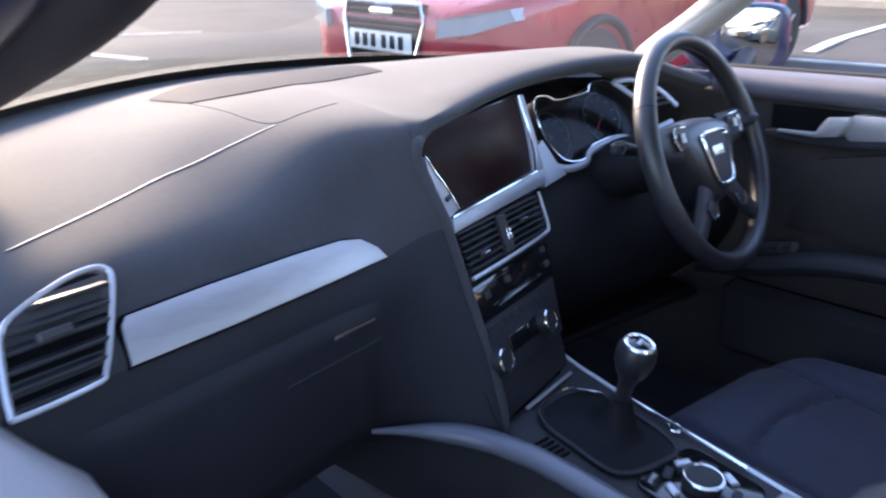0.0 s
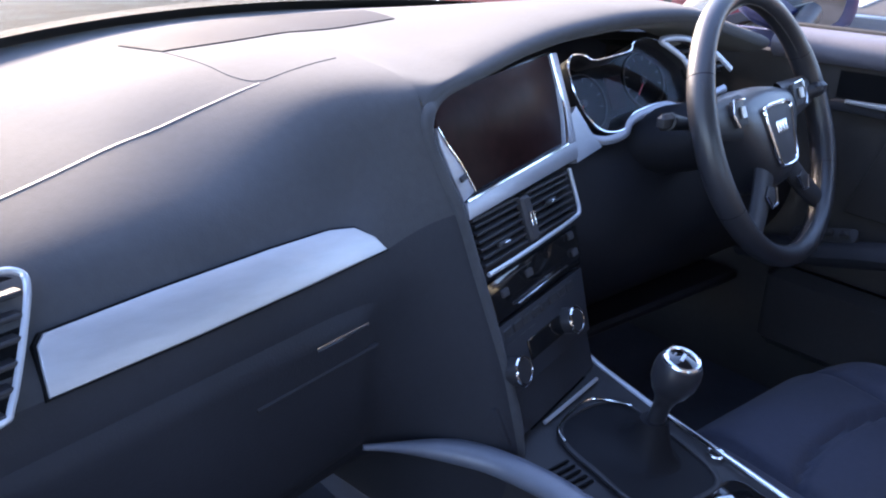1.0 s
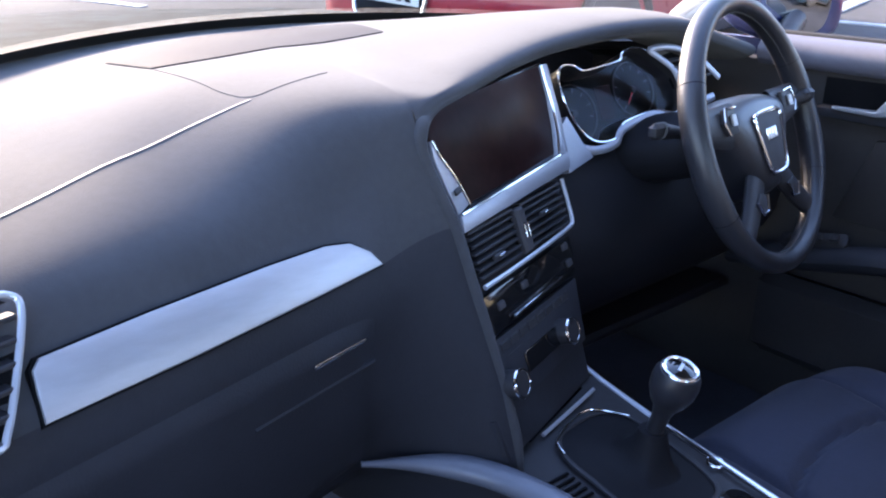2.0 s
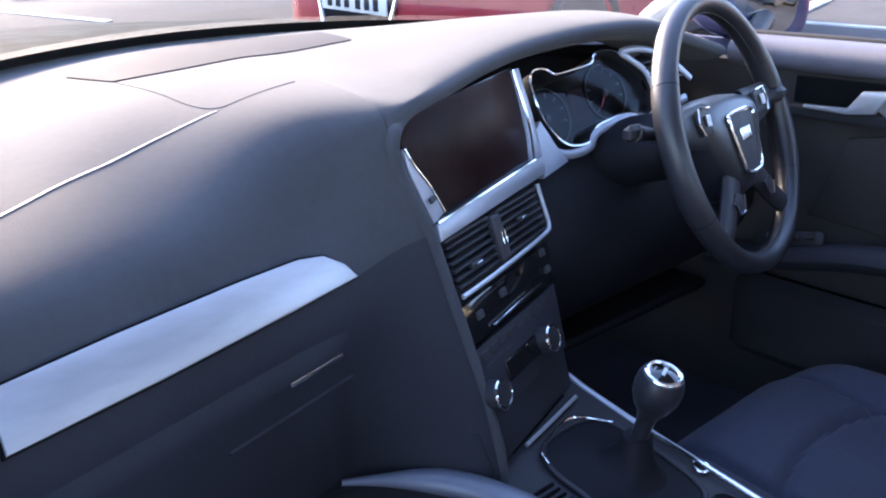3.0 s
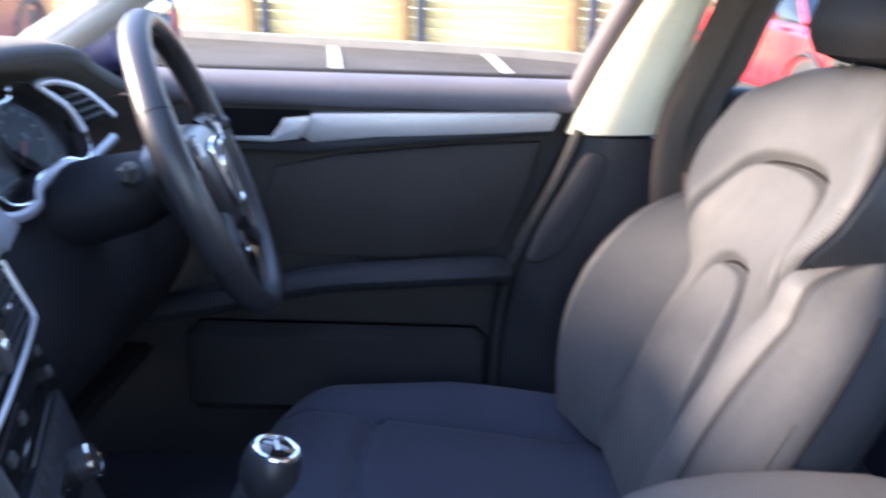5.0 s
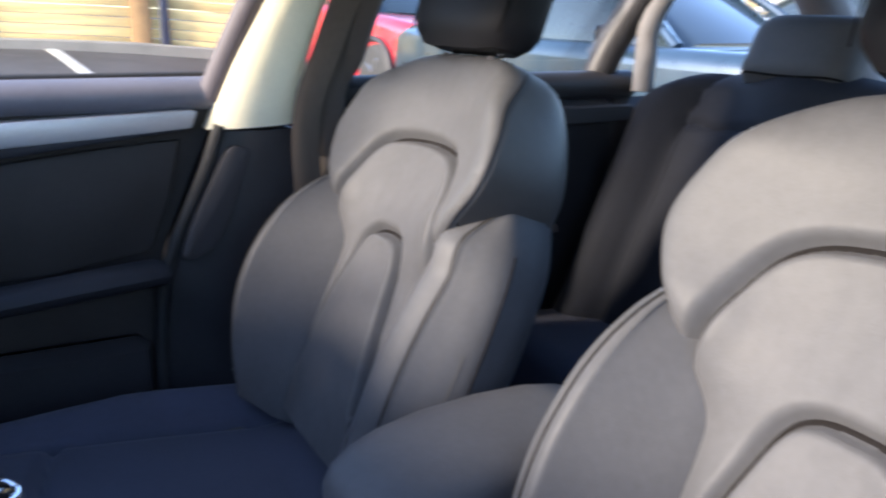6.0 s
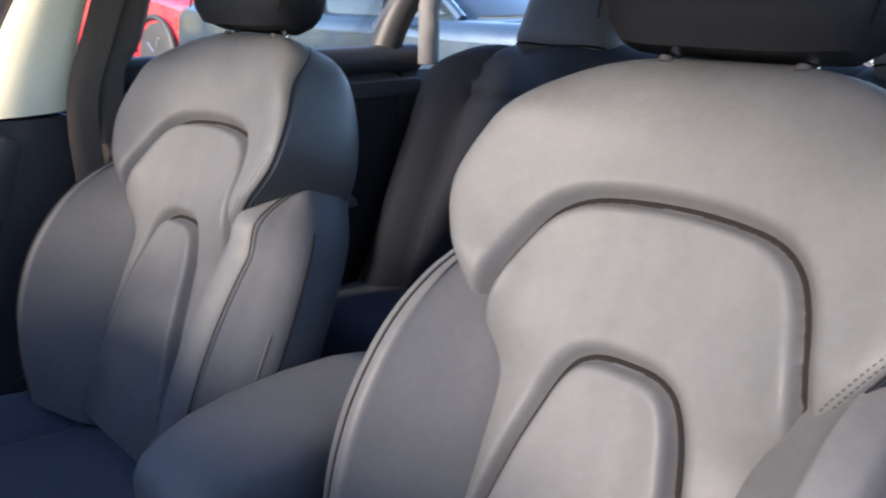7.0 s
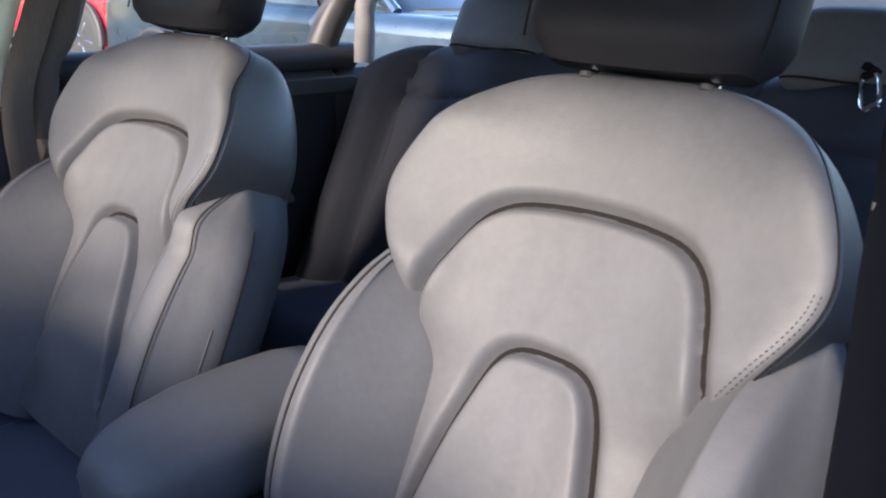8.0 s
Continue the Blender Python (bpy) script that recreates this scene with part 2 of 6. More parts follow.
def prism(outline, depth, m=None, bevel=0.0, bm=None, hole=None):
    """A plate: outline (x, y) in the plane of m, from z = 0 down to -depth, with a chamfer round the front."""
    bm = bm or bmesh.new()
    m = m or Matrix.Identity(4)
    c = Vector((sum(p[0] for p in outline) / len(outline), sum(p[1] for p in outline) / len(outline)))
    rings = []
    area = sum(a[0] * b[1] - b[0] * a[1] for a, b in zip(outline, outline[1:] + outline[:1]))
    k = len(outline)

    def inset(d):
        res = []
        for i in range(k):
            p, a, b = (Vector(outline[q]) for q in (i, i - 1, (i + 1) % k))
            e1, e2 = (p - a).normalized(), (b - p).normalized()
            n1, n2 = Vector((-e1.y, e1.x)), Vector((-e2.y, e2.x))
            if area < 0:
                n1, n2 = -n1, -n2
            h = (n1 + n2)
            h = h / max(0.35, h.length_squared / 2)
            res.append(p + h * d)
        return res
    o = [Vector(p) for p in outline]
    for pts, z in (((o, -depth), (o, -bevel), (inset(bevel * 0.3), -bevel * 0.3), (inset(bevel), 0)) if bevel else ((o, -depth), (o, 0))):
        rings.append([m @ Vector((p[0], p[1], z)) for p in pts])
    return loft(rings, bm)


def rounded(w, h, r, n=4, cx=0.0, cy=0.0):
    out = []
    for sx, sy, a0 in ((1, 1, 0), (-1, 1, 90), (-1, -1, 180), (1, -1, 270)):
        for i in range(n + 1):
            a = radians(a0 + 90 * i / n)
            out.append((cx + sx * (w / 2 - r) + r * math.cos(a), cy + sy * (h / 2 - r) + r * math.sin(a)))
    return out


def box(w, d, h, m=None, bevel=0.004, bm=None):
    """A box with chamfered edges, centred on m."""
    m = m or Matrix.Identity(4)
    b = min(bevel, w * 0.45, d * 0.45, h * 0.45)
    rings = []
    for z, s in ((-h / 2, b), (-h / 2 + b, 0), (h / 2 - b, 0), (h / 2, b)):
        rings.append([m @ Vector((x, y, z)) for x, y in rounded(w - 2 * s, d - 2 * s, max(b - s * 0.5, b * 0.5), 2)])
    return loft(rings, bm)


def revolve(profile, m=None, n=24, bm=None):
    """profile: (radius, z) rows turned round m's z."""
    m = m or Matrix.Identity(4)
    rings = [[m @ Vector((r * math.cos(t), r * math.sin(t), z)) for t in (2 * math.pi * j / n for j in range(n))] for r, z in profile]
    return loft(rings, bm)


def plane_frame(origin, ex, ey):
    ex, ey = Vector(ex).normalized(), Vector(ey)
    ey = (ey - ex * ey.dot(ex)).normalized()
    ez = ex.cross(ey)
    m = Matrix((ex, ey, ez)).transposed().to_4x4()
    m.translation = origin
    return m


# ---- ground ----
def ground_z(x, y):
    d = 0.75 * x + 0.66 * y
    r = min(max(0.0, d - 1.0), 22.0)
    return 0.08 * min(r, 7.0) + 0.02 * max(0.0, r - 7.0)


def axis_steps():
    near = [i * 1.0 for i in range(-30, 31)]
    far = [45, 70, 120, 250, 600, 2000]
    return [-f for f in reversed(far)] + near + far


def build_ground():
    st = axis_steps()
    n = len(st) - 1
    bm = grid(lambda u, v: Vector((st[round(u * n)], st[round(v * n)], ground_z(st[round(u * n)], st[round(v * n)]))), n, n)
    tagged(part("ground", bm, M_ASPHALT), "grey worn asphalt of the car park", "ground", kind="structure")


def road_line(points, width=0.1):
    """A painted line 6 mm proud of the asphalt."""
    bm = bmesh.new()
    pts = []
    for (x0, y0), (x1, y1) in zip(points, points[1:]):
        for i in range(9):
            t = i / 8
            pts.append(Vector((x0 + (x1 - x0) * t, y0 + (y1 - y0) * t)))
    rings = []
    for i, p in enumerate(pts):
        d = (pts[min(i + 1, len(pts) - 1)] - pts[max(i - 1, 0)]).normalized()
        s = Vector((-d.y, d.x)) * width / 2
        rings.append([Vector((q.x, q.y, ground_z(q.x, q.y) + z)) for q, z in ((p - s, -0.01), (p - s, 0.012), (p + s, 0.012), (p + s, -0.01))])
    loft(rings, bm)
    tagged(part("parking_line", bm, M_LINE), "white painted bay line on the asphalt", "road marking", "bay lines", "structure")


build_ground()

# ---- dashboard ----
def base_edge(x):
    return 0.665 - 0.75 * x * x, 1.006 - 0.06 * x * x


COWL_X = -0.125
COWL = ((0.28, 1.004), (0.135, 0.990), (0.092, 0.957), (0.058, 0.862), (0.028, 0.772), (-0.022, 0.632), (-0.03, 0.55), (-0.03, 0.42))
# how far across the rounded edge of the centre surround stands at each height
EDGE_X = [(0.42, (-0.088,)), (0.63, (-0.090,)), (0.75, (-0.099,)), (0.80, (-0.106,)), (0.85, (-0.113,)), (0.88, (-0.121,)), (0.91, (-0.131,)), (0.94, (-0.1375,)), (0.957, (-0.134,)), (0.985, (-0.128,)), (1.01, (-0.125,))]


def left_profile(x):
    """Cross-section of the passenger side: from the windscreen over the pad, down the face to the footwell."""
    s = x + 0.54
    b = base_edge(x)
    p = [(0.12 + 0.53 * s, 0.94 + 0.11 * s), (0.027 + 0.32 * s, 0.914 + 0.06 * s), (-0.0035 + 0.2515 * s, 0.8755), (-0.0285 + 0.2515 * s, 0.8415),
         (-0.034 + 0.2515 * s, 0.775), (-0.008 + 0.25 * s, 0.62), (0.07 + 0.25 * s, 0.55), (0.30, 0.48)]
    blend = [(0.52, 0), (0.40, 1), (0.27, 2), (0.245, 3), (0.235, 4), (0.235, 5), (0.235, 6), (0.235, 7)]
    p = [tuple(a + (d - a) * ease((x + r) / (r + COWL_X)) for a, d in zip(p[i], COWL[i])) for r, i in blend]
    mid = ((b[0] + p[0][0]) / 2, (b[1] + p[0][1]) / 2 + 0.005)
    k = ease((x + 0.30) / (0.30 + COWL_X))
    return [Vector((x + k * (interp(z, EDGE_X)[0] - COWL_X), y, z)) for y, z in [b, mid] + p]


LIP = [(-0.125, (0.092, 0.957)), (-0.112, (0.104, 0.974)), (-0.09, (0.114, 0.983)), (-0.042, (0.132, 0.990)), (0.02, (0.156, 0.998)), (0.075, (0.176, 1.005)), (0.15, (0.194, 1.014)), (0.22, (0.196, 1.022)),
       (0.31, (0.187, 1.030)), (0.43, (0.18, 1.028)), (0.55, (0.20, 1.002)), (0.7, (0.22, 0.968))]


def hood_profile(x):
    """Cross-section over the screen and the instruments: windscreen, pad, lip, underside."""
    b = base_edge(x)
    ly, lz = interp(x, LIP)
    w = ease((x - COWL_X) / 0.12)
    y2, z2 = 0.28 + (ly + 0.13 - 0.28) * w, 1.004 + (lz + 0.010 - 1.004) * w
    y3, z3 = 0.135 + (ly + 0.04 - 0.135) * w, 0.990 + (lz + 0.009 - 0.990) * w
    pts = [b, ((b[0] + y2) / 2, (b[1] + z2) / 2 + 0.005), (y2, z2), (y3, z3), (ly, lz), (ly + 0.004, lz - 0.016), (ly + 0.05, lz - 0.028), (ly + 0.13, lz - 0.034)]
    k = 1 - ease((x - COWL_X) / 0.10)
    return [Vector((x + k * (interp(z, EDGE_X)[0] - COWL_X), y, z)) for y, z in pts]


def dash_top_z(x, y):
    pts = spline(left_profile(x)[:5] if x < COWL_X else hood_profile(x)[:5], 10)
    for a, b in zip(pts, pts[1:]):
        if a.y >= y >= b.y:
            return a.z + (b.z - a.z) * (a.y - y) / max(1e-6, a.y - b.y)
    return pts[0].z


def surface(profile, x0, x1, nx, per, top=0, end=None):
    cols = [spline(profile(x0 + (x1 - x0) * i / nx), per)[top:None if end is None else end + 1] for i in range(nx + 1)]
    n = len(cols[0]) - 1
    return grid(lambda u, v: cols[round(u * nx)][round(v * n)], nx, n)


S0, E1, FWD = Vector((0.018, 0.073, 0.79)), Vector((0.951, 0.309, 0)), Vector((-0.309, 0.951, 0))
E2 = FWD * math.sin(radians(21)) + Vector((0, 0, math.cos(radians(21))))
STK = plane_frame(S0, E1, E2)


def stk(d=0.0):
    return STK @ Matrix.Translation((0, 0, d))


def build_dashboard():
    dash = thing("dashboard", (0, 0.3, 0.42), "dark grey soft-touch dashboard with silver trims", "dashboard")
    part("dash_pad", surface(left_profile, -0.70, COWL_X, 96, 8, 0, 40), M_DASH, dash, "dark grey grained passenger pad")
    # face below the trim strip is coloured darker in place of shade
    part("lower_pad", surface(left_profile, -0.70, COWL_X, 96, 8, 40, 72), M_DASH_LOW, dash, "lower dash panel, shade put into its darker grey")
    part("instrument_hood", surface(hood_profile, COWL_X, 0.70, 96, 8), M_DASH, dash, "dark grey hood over screen and dials")
    # rounded lip of the centre surround
    edge = [Vector((interp(z, EDGE_X)[0] + 0.003, y + 0.003, z)) for y, z in ((0.086, 0.942), (0.076, 0.912), (0.066, 0.884), (0.056, 0.856), (0.038, 0.80), (0.021, 0.75), (0.0, 0.69), (-0.021, 0.632), (-0.029, 0.55), (-0.029, 0.43))]
    over = [Vector((x, interp(x, LIP)[0] + 0.006, interp(x, LIP)[1] - 0.008)) for x in (-0.112, -0.085, -0.042, 0.02, 0.075, 0.15, 0.22, 0.31, 0.43, 0.55, 0.69)]
    over.insert(0, Vector((-0.1285, 0.096, 0.960)))
    lip = spline(list(reversed(edge)) + over, 6)
    part("surround_lip", tube(lip, lambda t: 0.0072 + 0.002 * t, 14, up=(0.35, 1, 0.1)), M_DASH, dash, "rounded grey lip round screen and dials")
    inner = [(p, p + Vector((0.016, 0.05, -0.004))) for p in spline(edge, 6)]
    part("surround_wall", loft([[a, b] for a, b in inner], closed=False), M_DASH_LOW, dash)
    # seams of the airbag cover and the speaker cover
    def drape(pts, lift=0.0008):
        return [Vector((x, y, dash_top_z(x, y) + lift)) for x, y, *_ in spline([(*p, 0) for p in pts], 8)]
    part("airbag_seam", tube(drape([(-0.256, 0.212), (-0.284, 0.209), (-0.331, 0.199), (-0.377, 0.184), (-0.417, 0.171), (-0.453, 0.155), (-0.53, 0.116), (-0.60, 0.080)], 0.0003), 0.0016, 8, flat=0.2), M_SEAM_GLINT, dash)
    part("speaker_seam", tube(drape([(-0.29, 0.383), (-0.276, 0.30), (-0.268, 0.245), (-0.252, 0.218), (-0.215, 0.222), (-0.15, 0.236)], -0.0002), 0.0010, 6), M_DASH, dash)
    # demister grille along the windscreen
    lo, hi = [(-0.290, 0.383), (-0.200, 0.378), (-0.065, 0.412), (0.057, 0.416)], [(-0.317, 0.457), (-0.213, 0.535), (-0.036, 0.585), (0.085, 0.535)]
    a, b = spline([(*p, 0) for p in lo], 10), spline([(*p, 0) for p in hi], 10)
    nn = len(a) - 1
    def strip(lift):
        return grid(lambda u, v: (lambda q: Vector((q.x, q.y, dash_top_z(q.x, q.y) + lift)))(a[round(u * nn)].lerp(b[round(u * nn)], v)), nn, 10)
    grille = part("demister_panel", strip(0.0014), M_PANEL, dash, "smooth grey demister panel")
    part("panel_gap", tube(drape(lo, 0.0004), 0.0007, 6), M_PANEL, grille)
    # silver trim strip on the passenger face
    tf = plane_frame((-0.543, -0.032, 0.843), (0.334, 0.084, 0), (0.0, 0.517, 0.856)) @ Matrix.Translation((0, 0, 0.003))
    out = [(0, 0), (0.003, 0.02), (0.006, 0.036), (0.013, 0.0425), (0.10, 0.0435), (0.215, 0.0425), (0.285, 0.040), (0.315, 0.034), (0.335, 0.019), (0.344, 0.003), (0.25, 0.0005), (0.12, -0.001)]
    part("trim_strip", prism(out, 0.010, tf, 0.0018), M_ALU, dash, "brushed aluminium trim strip")
    part("trim_gap", prism([(p[0] * 1.012 - 0.002, p[1] * 1.08 - 0.0015) for p in out], 0.006, tf @ Matrix.Translation((0, 0, -0.0025))), M_INK, dash)
    # glovebox lid and its chrome handle
    def face(x, z):
        pts = spline(left_profile(x), 8)[24:]
        for a, b in zip(pts, pts[1:]):
            if a.z >= z >= b.z:
                return Vector((x, a.y + (b.y - a.y) * (a.z - z) / max(1e-6, a.z - b.z), z))
        return Vector((x, pts[0].y if z > pts[0].z else pts[-1].y, z))
    lid = part("glovebox_lid", grid(lambda u, v: face(-0.60 + 0.38 * u, 0.805 - 0.185 * v) + Vector((0, -0.006 * min(1, 12 * min(u, 1 - u, v, 1 - v)), 0)), 40, 24), M_DASH_LOW, dash, "glovebox lid in the shade-darkened lower dash colour")
    hm = [face(-0.313 + 0.066 * i / 6, 0.785) + Vector((0, -0.0085, 0)) for i in range(7)]
    part("handle_trim", tube(hm, 0.0016, 6, flat=1.6), M_CHROME, lid, "thin chrome line on the glovebox handle")
    part("handle", tube([p + Vector((0, -0.002, -0.012)) for p in [face(-0.38 + 0.15 * i / 8, 0.765) + Vector((0, -0.001, 0)) for i in range(9)]], 0.0035, 8, flat=0.8), M_DASH_LOW, lid)
    build_side_vent(dash)
    build_stack(dash)
    build_cluster(dash)
    build_knee_panels(dash)


def build_side_vent(dash):
    vf = plane_frame((-0.605, -0.030, 0.878), (1, 0.25, 0), (0, 0.62, 0.785)) @ Matrix.Translation((0, 0, 0.004))
    o = spline([(0.072, 0.050, 0), (0.0755, 0.038, 0), (0.055, 0.000, 0), (0.033, -0.034, 0), (0.020, -0.042, 0), (-0.042, -0.0435, 0), (-0.048, -0.037, 0), (-0.038, 0.0, 0), (-0.029, 0.022, 0), (-0.013, 0.034, 0), (0.026, 0.047, 0), (0.055, 0.0525, 0)], 5, True)
    vent = part("side_vent", prism([(p.x, p.y) for p in o], 0.004, vf @ Matrix.Translation((0, 0, -0.012))), M_INK, dash, "black louvred air vent in a bright frame")
    part("vent_frame", tube([vf @ p for p in o], 0.0026, 8, True), M_SATIN, vent, "satin silver vent frame")

    for i in range(6):
        y = -0.037 + 0.0148 * i
        xl = interp(y, [(-0.044, (-0.046,)), (0.0, (-0.036,)), (0.022, (-0.027,)), (0.036, (-0.004,)), (0.05, (0.045,))])[0]
        xr = interp(y, [(-0.044, (0.018,)), (-0.034, (0.031,)), (0.0, (0.053,)), (0.04, (0.072,))])[0]
        mm = vf @ Matrix.Translation(((xl + xr) / 2, y, -0.004)) @ pose(0, 0, 0, 30)
        part("slat", box(xr - xl, 0.004, 0.013, mm, 0.001), M_BLACK, vent)
    part("vent_tab", box(0.030, 0.009, 0.010, vf @ Matrix.Translation((0.008, 0.008, 0.002)), 0.002), M_GREY, vent)


def build_stack(dash):
    fascia = part("centre_console_face", prism([(-0.135, -0.19), (0.076, -0.19), (0.088, -0.12), (0.122, -0.01), (0.155, 0.08), (0.168, 0.20), (0.05, 0.198), (-0.085, 0.190), (-0.118, 0.176), (-0.130, 0.14), (-0.118, 0.06)], 0.12, stk(-0.014), 0.004), M_DASH_LOW, dash, "black centre stack facing the driver")
    part("screen_surround", prism([(-0.09, 0.198), (-0.122, 0.184), (-0.131, 0.160), (-0.118, 0.064), (0.147, 0.071), (0.158, 0.094), (0.163, 0.215), (0.05, 0.208)], 0.012, stk(-0.002), 0.001), M_GLOSS, fascia)
    glass_edge = spline([(-0.127, 0.168, 0), (-0.119, 0.148, 0), (-0.106, 0.126, 0), (-0.098, 0.106, 0), (-0.093, 0.0915, 0)], 5)
    part("screen", prism([(p.x, p.y) for p in glass_edge] + [(0.128, 0.100), (0.141, 0.132), (0.149, 0.17), (0.152, 0.212), (0.04, 0.207), (-0.03, 0.203), (-0.09, 0.196), (-0.122, 0.184)], 0.004, stk(0.000), 0.0006), M_SCREEN, fascia, "dark glossy navigation screen, switched off")
    bar = part("screen_bar", prism([(-0.121, 0.0665), (0.147, 0.0745), (0.154, 0.082), (0.154, 0.0965), (-0.118, 0.0845)], 0.010, stk(0.0068), 0.0015), M_ALU_DARK, fascia, "aluminium bar under the screen")
    part("bar_edge", tube([STK @ Vector(p) for p in ((-0.118, 0.0855, 0.007), (-0.093, 0.0868, 0.0072), (0.130, 0.0968, 0.007))], 0.0018, 6), M_CHROME, bar)
    post = part("screen_pillar", prism([(0.128, 0.0945), (0.158, 0.092), (0.166, 0.14), (0.168, 0.212), (0.153, 0.212), (0.150, 0.17), (0.142, 0.132)], 0.010, stk(0.006), 0.003), M_ALU_DARK, fascia, "aluminium pillar beside the screen")
    part("pillar_edge", tube([STK @ Vector(p) for p in spline([(0.129, 0.097, 0.0066), (0.141, 0.126, 0.0068), (0.148, 0.16, 0.006), (0.151, 0.212, 0.004)], 5)], 0.0018, 6), M_CHROME, post)
    side = [(p.x - 0.001, p.y) for p in glass_edge] + [(-0.118, 0.0855), (-0.124, 0.112), (-0.131, 0.150)]
    strip = part("side_strip", prism(side, 0.006, stk(0.003), 0.001), M_ALU_DARK, fascia, "slim silver strip with a small button")
    part("strip_edge", tube([STK @ Vector((p.x, p.y, 0.0035)) for p in glass_edge], 0.0010, 6), M_CHROME, strip)
    part("emergency_button", box(0.013, 0.006, 0.004, stk(0.005) @ Matrix.Translation((-0.110, 0.110, 0)) @ pose(0, 0, 0, 0, 0, 12), 0.001), M_BLACK, strip)
    # twin air vents
    for x0, x1 in ((-0.112, -0.014), (0.006, 0.116)):
        w = x1 - x0
        vm = stk(-0.004) @ Matrix.Translation(((x0 + x1) / 2, 0.036, 0))
        vent = part("air_vent", box(w, 0.052, 0.006, vm @ Matrix.Translation((0, 0, -0.010)), 0.001), M_INK, fascia, "black louvred centre air vent")
        for i in range(6):
            part("slat", box(w - 0.002, 0.0034, 0.013, vm @ Matrix.Translation((0, -0.022 + 0.0088 * i, 0.001)) @ pose(0, 0, 0, 24), 0.0008), M_BLACK, vent)
        part("vent_tab", box(0.022, 0.006, 0.006, vm @ Matrix.Translation((-0.008, -0.010 if x0 < 0 else 0.006, 0.009)), 0.0015), M_BLACK, vent)
        part("tab_chrome", box(0.014, 0.0022, 0.002, vm @ Matrix.Translation((-0.004, -0.010 if x0 < 0 else 0.006, 0.0128)), 0.0004), M_CHROME, vent)
        part("vent_header", box(w, 0.0035, 0.012, vm @ Matrix.Translation((0, 0.0275, 0.002)), 0.001), M_GREY, vent)
    part("vent_divider", box(0.020, 0.054, 0.012, stk(0.002) @ Matrix.Translation((-0.004, 0.036, 0)), 0.003), M_GREY, fascia)
    for k in (-0.004, 0.004):
        part("divider_mark", tube([stk(0.0088) @ Vector((-0.004 + k + 0.002 * math.sin(t), 0.036 + 0.009 * math.cos(t), 0)) for t in (0.6 * i for i in range(6))], 0.0007, 5), M_CHROME, fascia)
    part("vent_frame", tube([STK @ Vector(p) for p in spline([(-0.113, 0.003, 0.004), (-0.05, 0.0035, 0.006), (0.05, 0.0055, 0.006), (0.106, 0.008, 0.005), (0.117, 0.013, 0.005), (0.121, 0.03, 0.004), (0.125, 0.067, 0.002)], 6)], 0.0027, 8), M_SATIN, fascia, "satin silver vent frame")
    # radio, slot and buttons
    radio = part("radio_panel", prism([(-0.118, -0.008), (0.112, -0.006), (0.098, -0.052), (-0.112, -0.052)], 0.008, stk(-0.001), 0.002), M_GLOSS, fascia, "glossy black radio panel")
    part("disc_slot", tube([STK @ Vector(p) for p in ((-0.072, -0.0455, 0.003), (0.054, -0.042, 0.003))], 0.0017, 6), M_CHROME, radio, "bright disc slot line")
    part("slot_line", tube([STK @ Vector(p) for p in ((-0.108, -0.014, 0.0), (-0.02, -0.012, 0.0))], 0.0006, 5), M_GREY, radio)
    for x, y in ((-0.088, -0.026), (-0.03, -0.022), (0.085, -0.012), (0.086, -0.034)):
        part("button", box(0.014, 0.009, 0.004, stk(0.0005) @ Matrix.Translation((x, y, 0)), 0.0012), M_GREY, radio)
    air = part("climate_panel", prism([(-0.125, -0.057), (0.097, -0.057), (0.078, -0.135), (-0.118, -0.135)], 0.008, stk(-0.002), 0.002), M_DASH_LOW, fascia, "black climate control panel")
    for i in range(8):
        part("button", box(0.019, 0.010, 0.004, stk(-0.0025) @ Matrix.Translation((-0.10 + 0.022 * i, -0.068, 0)), 0.0010), M_BLACK, air)
        if i in (0, 1, 2):
            part("button_line", box(0.018, 0.0008, 0.001, stk(0.001) @ Matrix.Translation((-0.10 + 0.022 * i, -0.0785, 0)), 0.0003), M_GREY, air)
    part("climate_display", box(0.085, 0.024, 0.003, stk(-0.001) @ Matrix.Translation((-0.028, -0.102, 0)), 0.001), M_GLOSS, air)
    for x, y in ((-0.114, -0.108), (0.023, -0.102)):
        dm = stk(-0.002) @ Matrix.Translation((x, y, 0))
        dial = part("climate_dial", revolve([(0.0, 0), (0.0165, 0), (0.016, 0.012), (0.0145, 0.018), (0.0, 0.018)], dm, 24), M_BLACK, air)
        part("dial_ring", tube([dm @ Vector((0.0150 * math.cos(t), 0.0150 * math.sin(t), 0.0165)) for t in (2 * math.pi * i / 24 for i in range(24))], 0.0022, 6, True), M_CHROME, dial, "chrome dial ring")
    part("stack_foot", prism([(-0.15, -0.135), (0.085, -0.135), (0.077, -0.186), (-0.145, -0.186)], 0.06, stk(-0.010), 0.004), M_DASH_LOW, fascia)


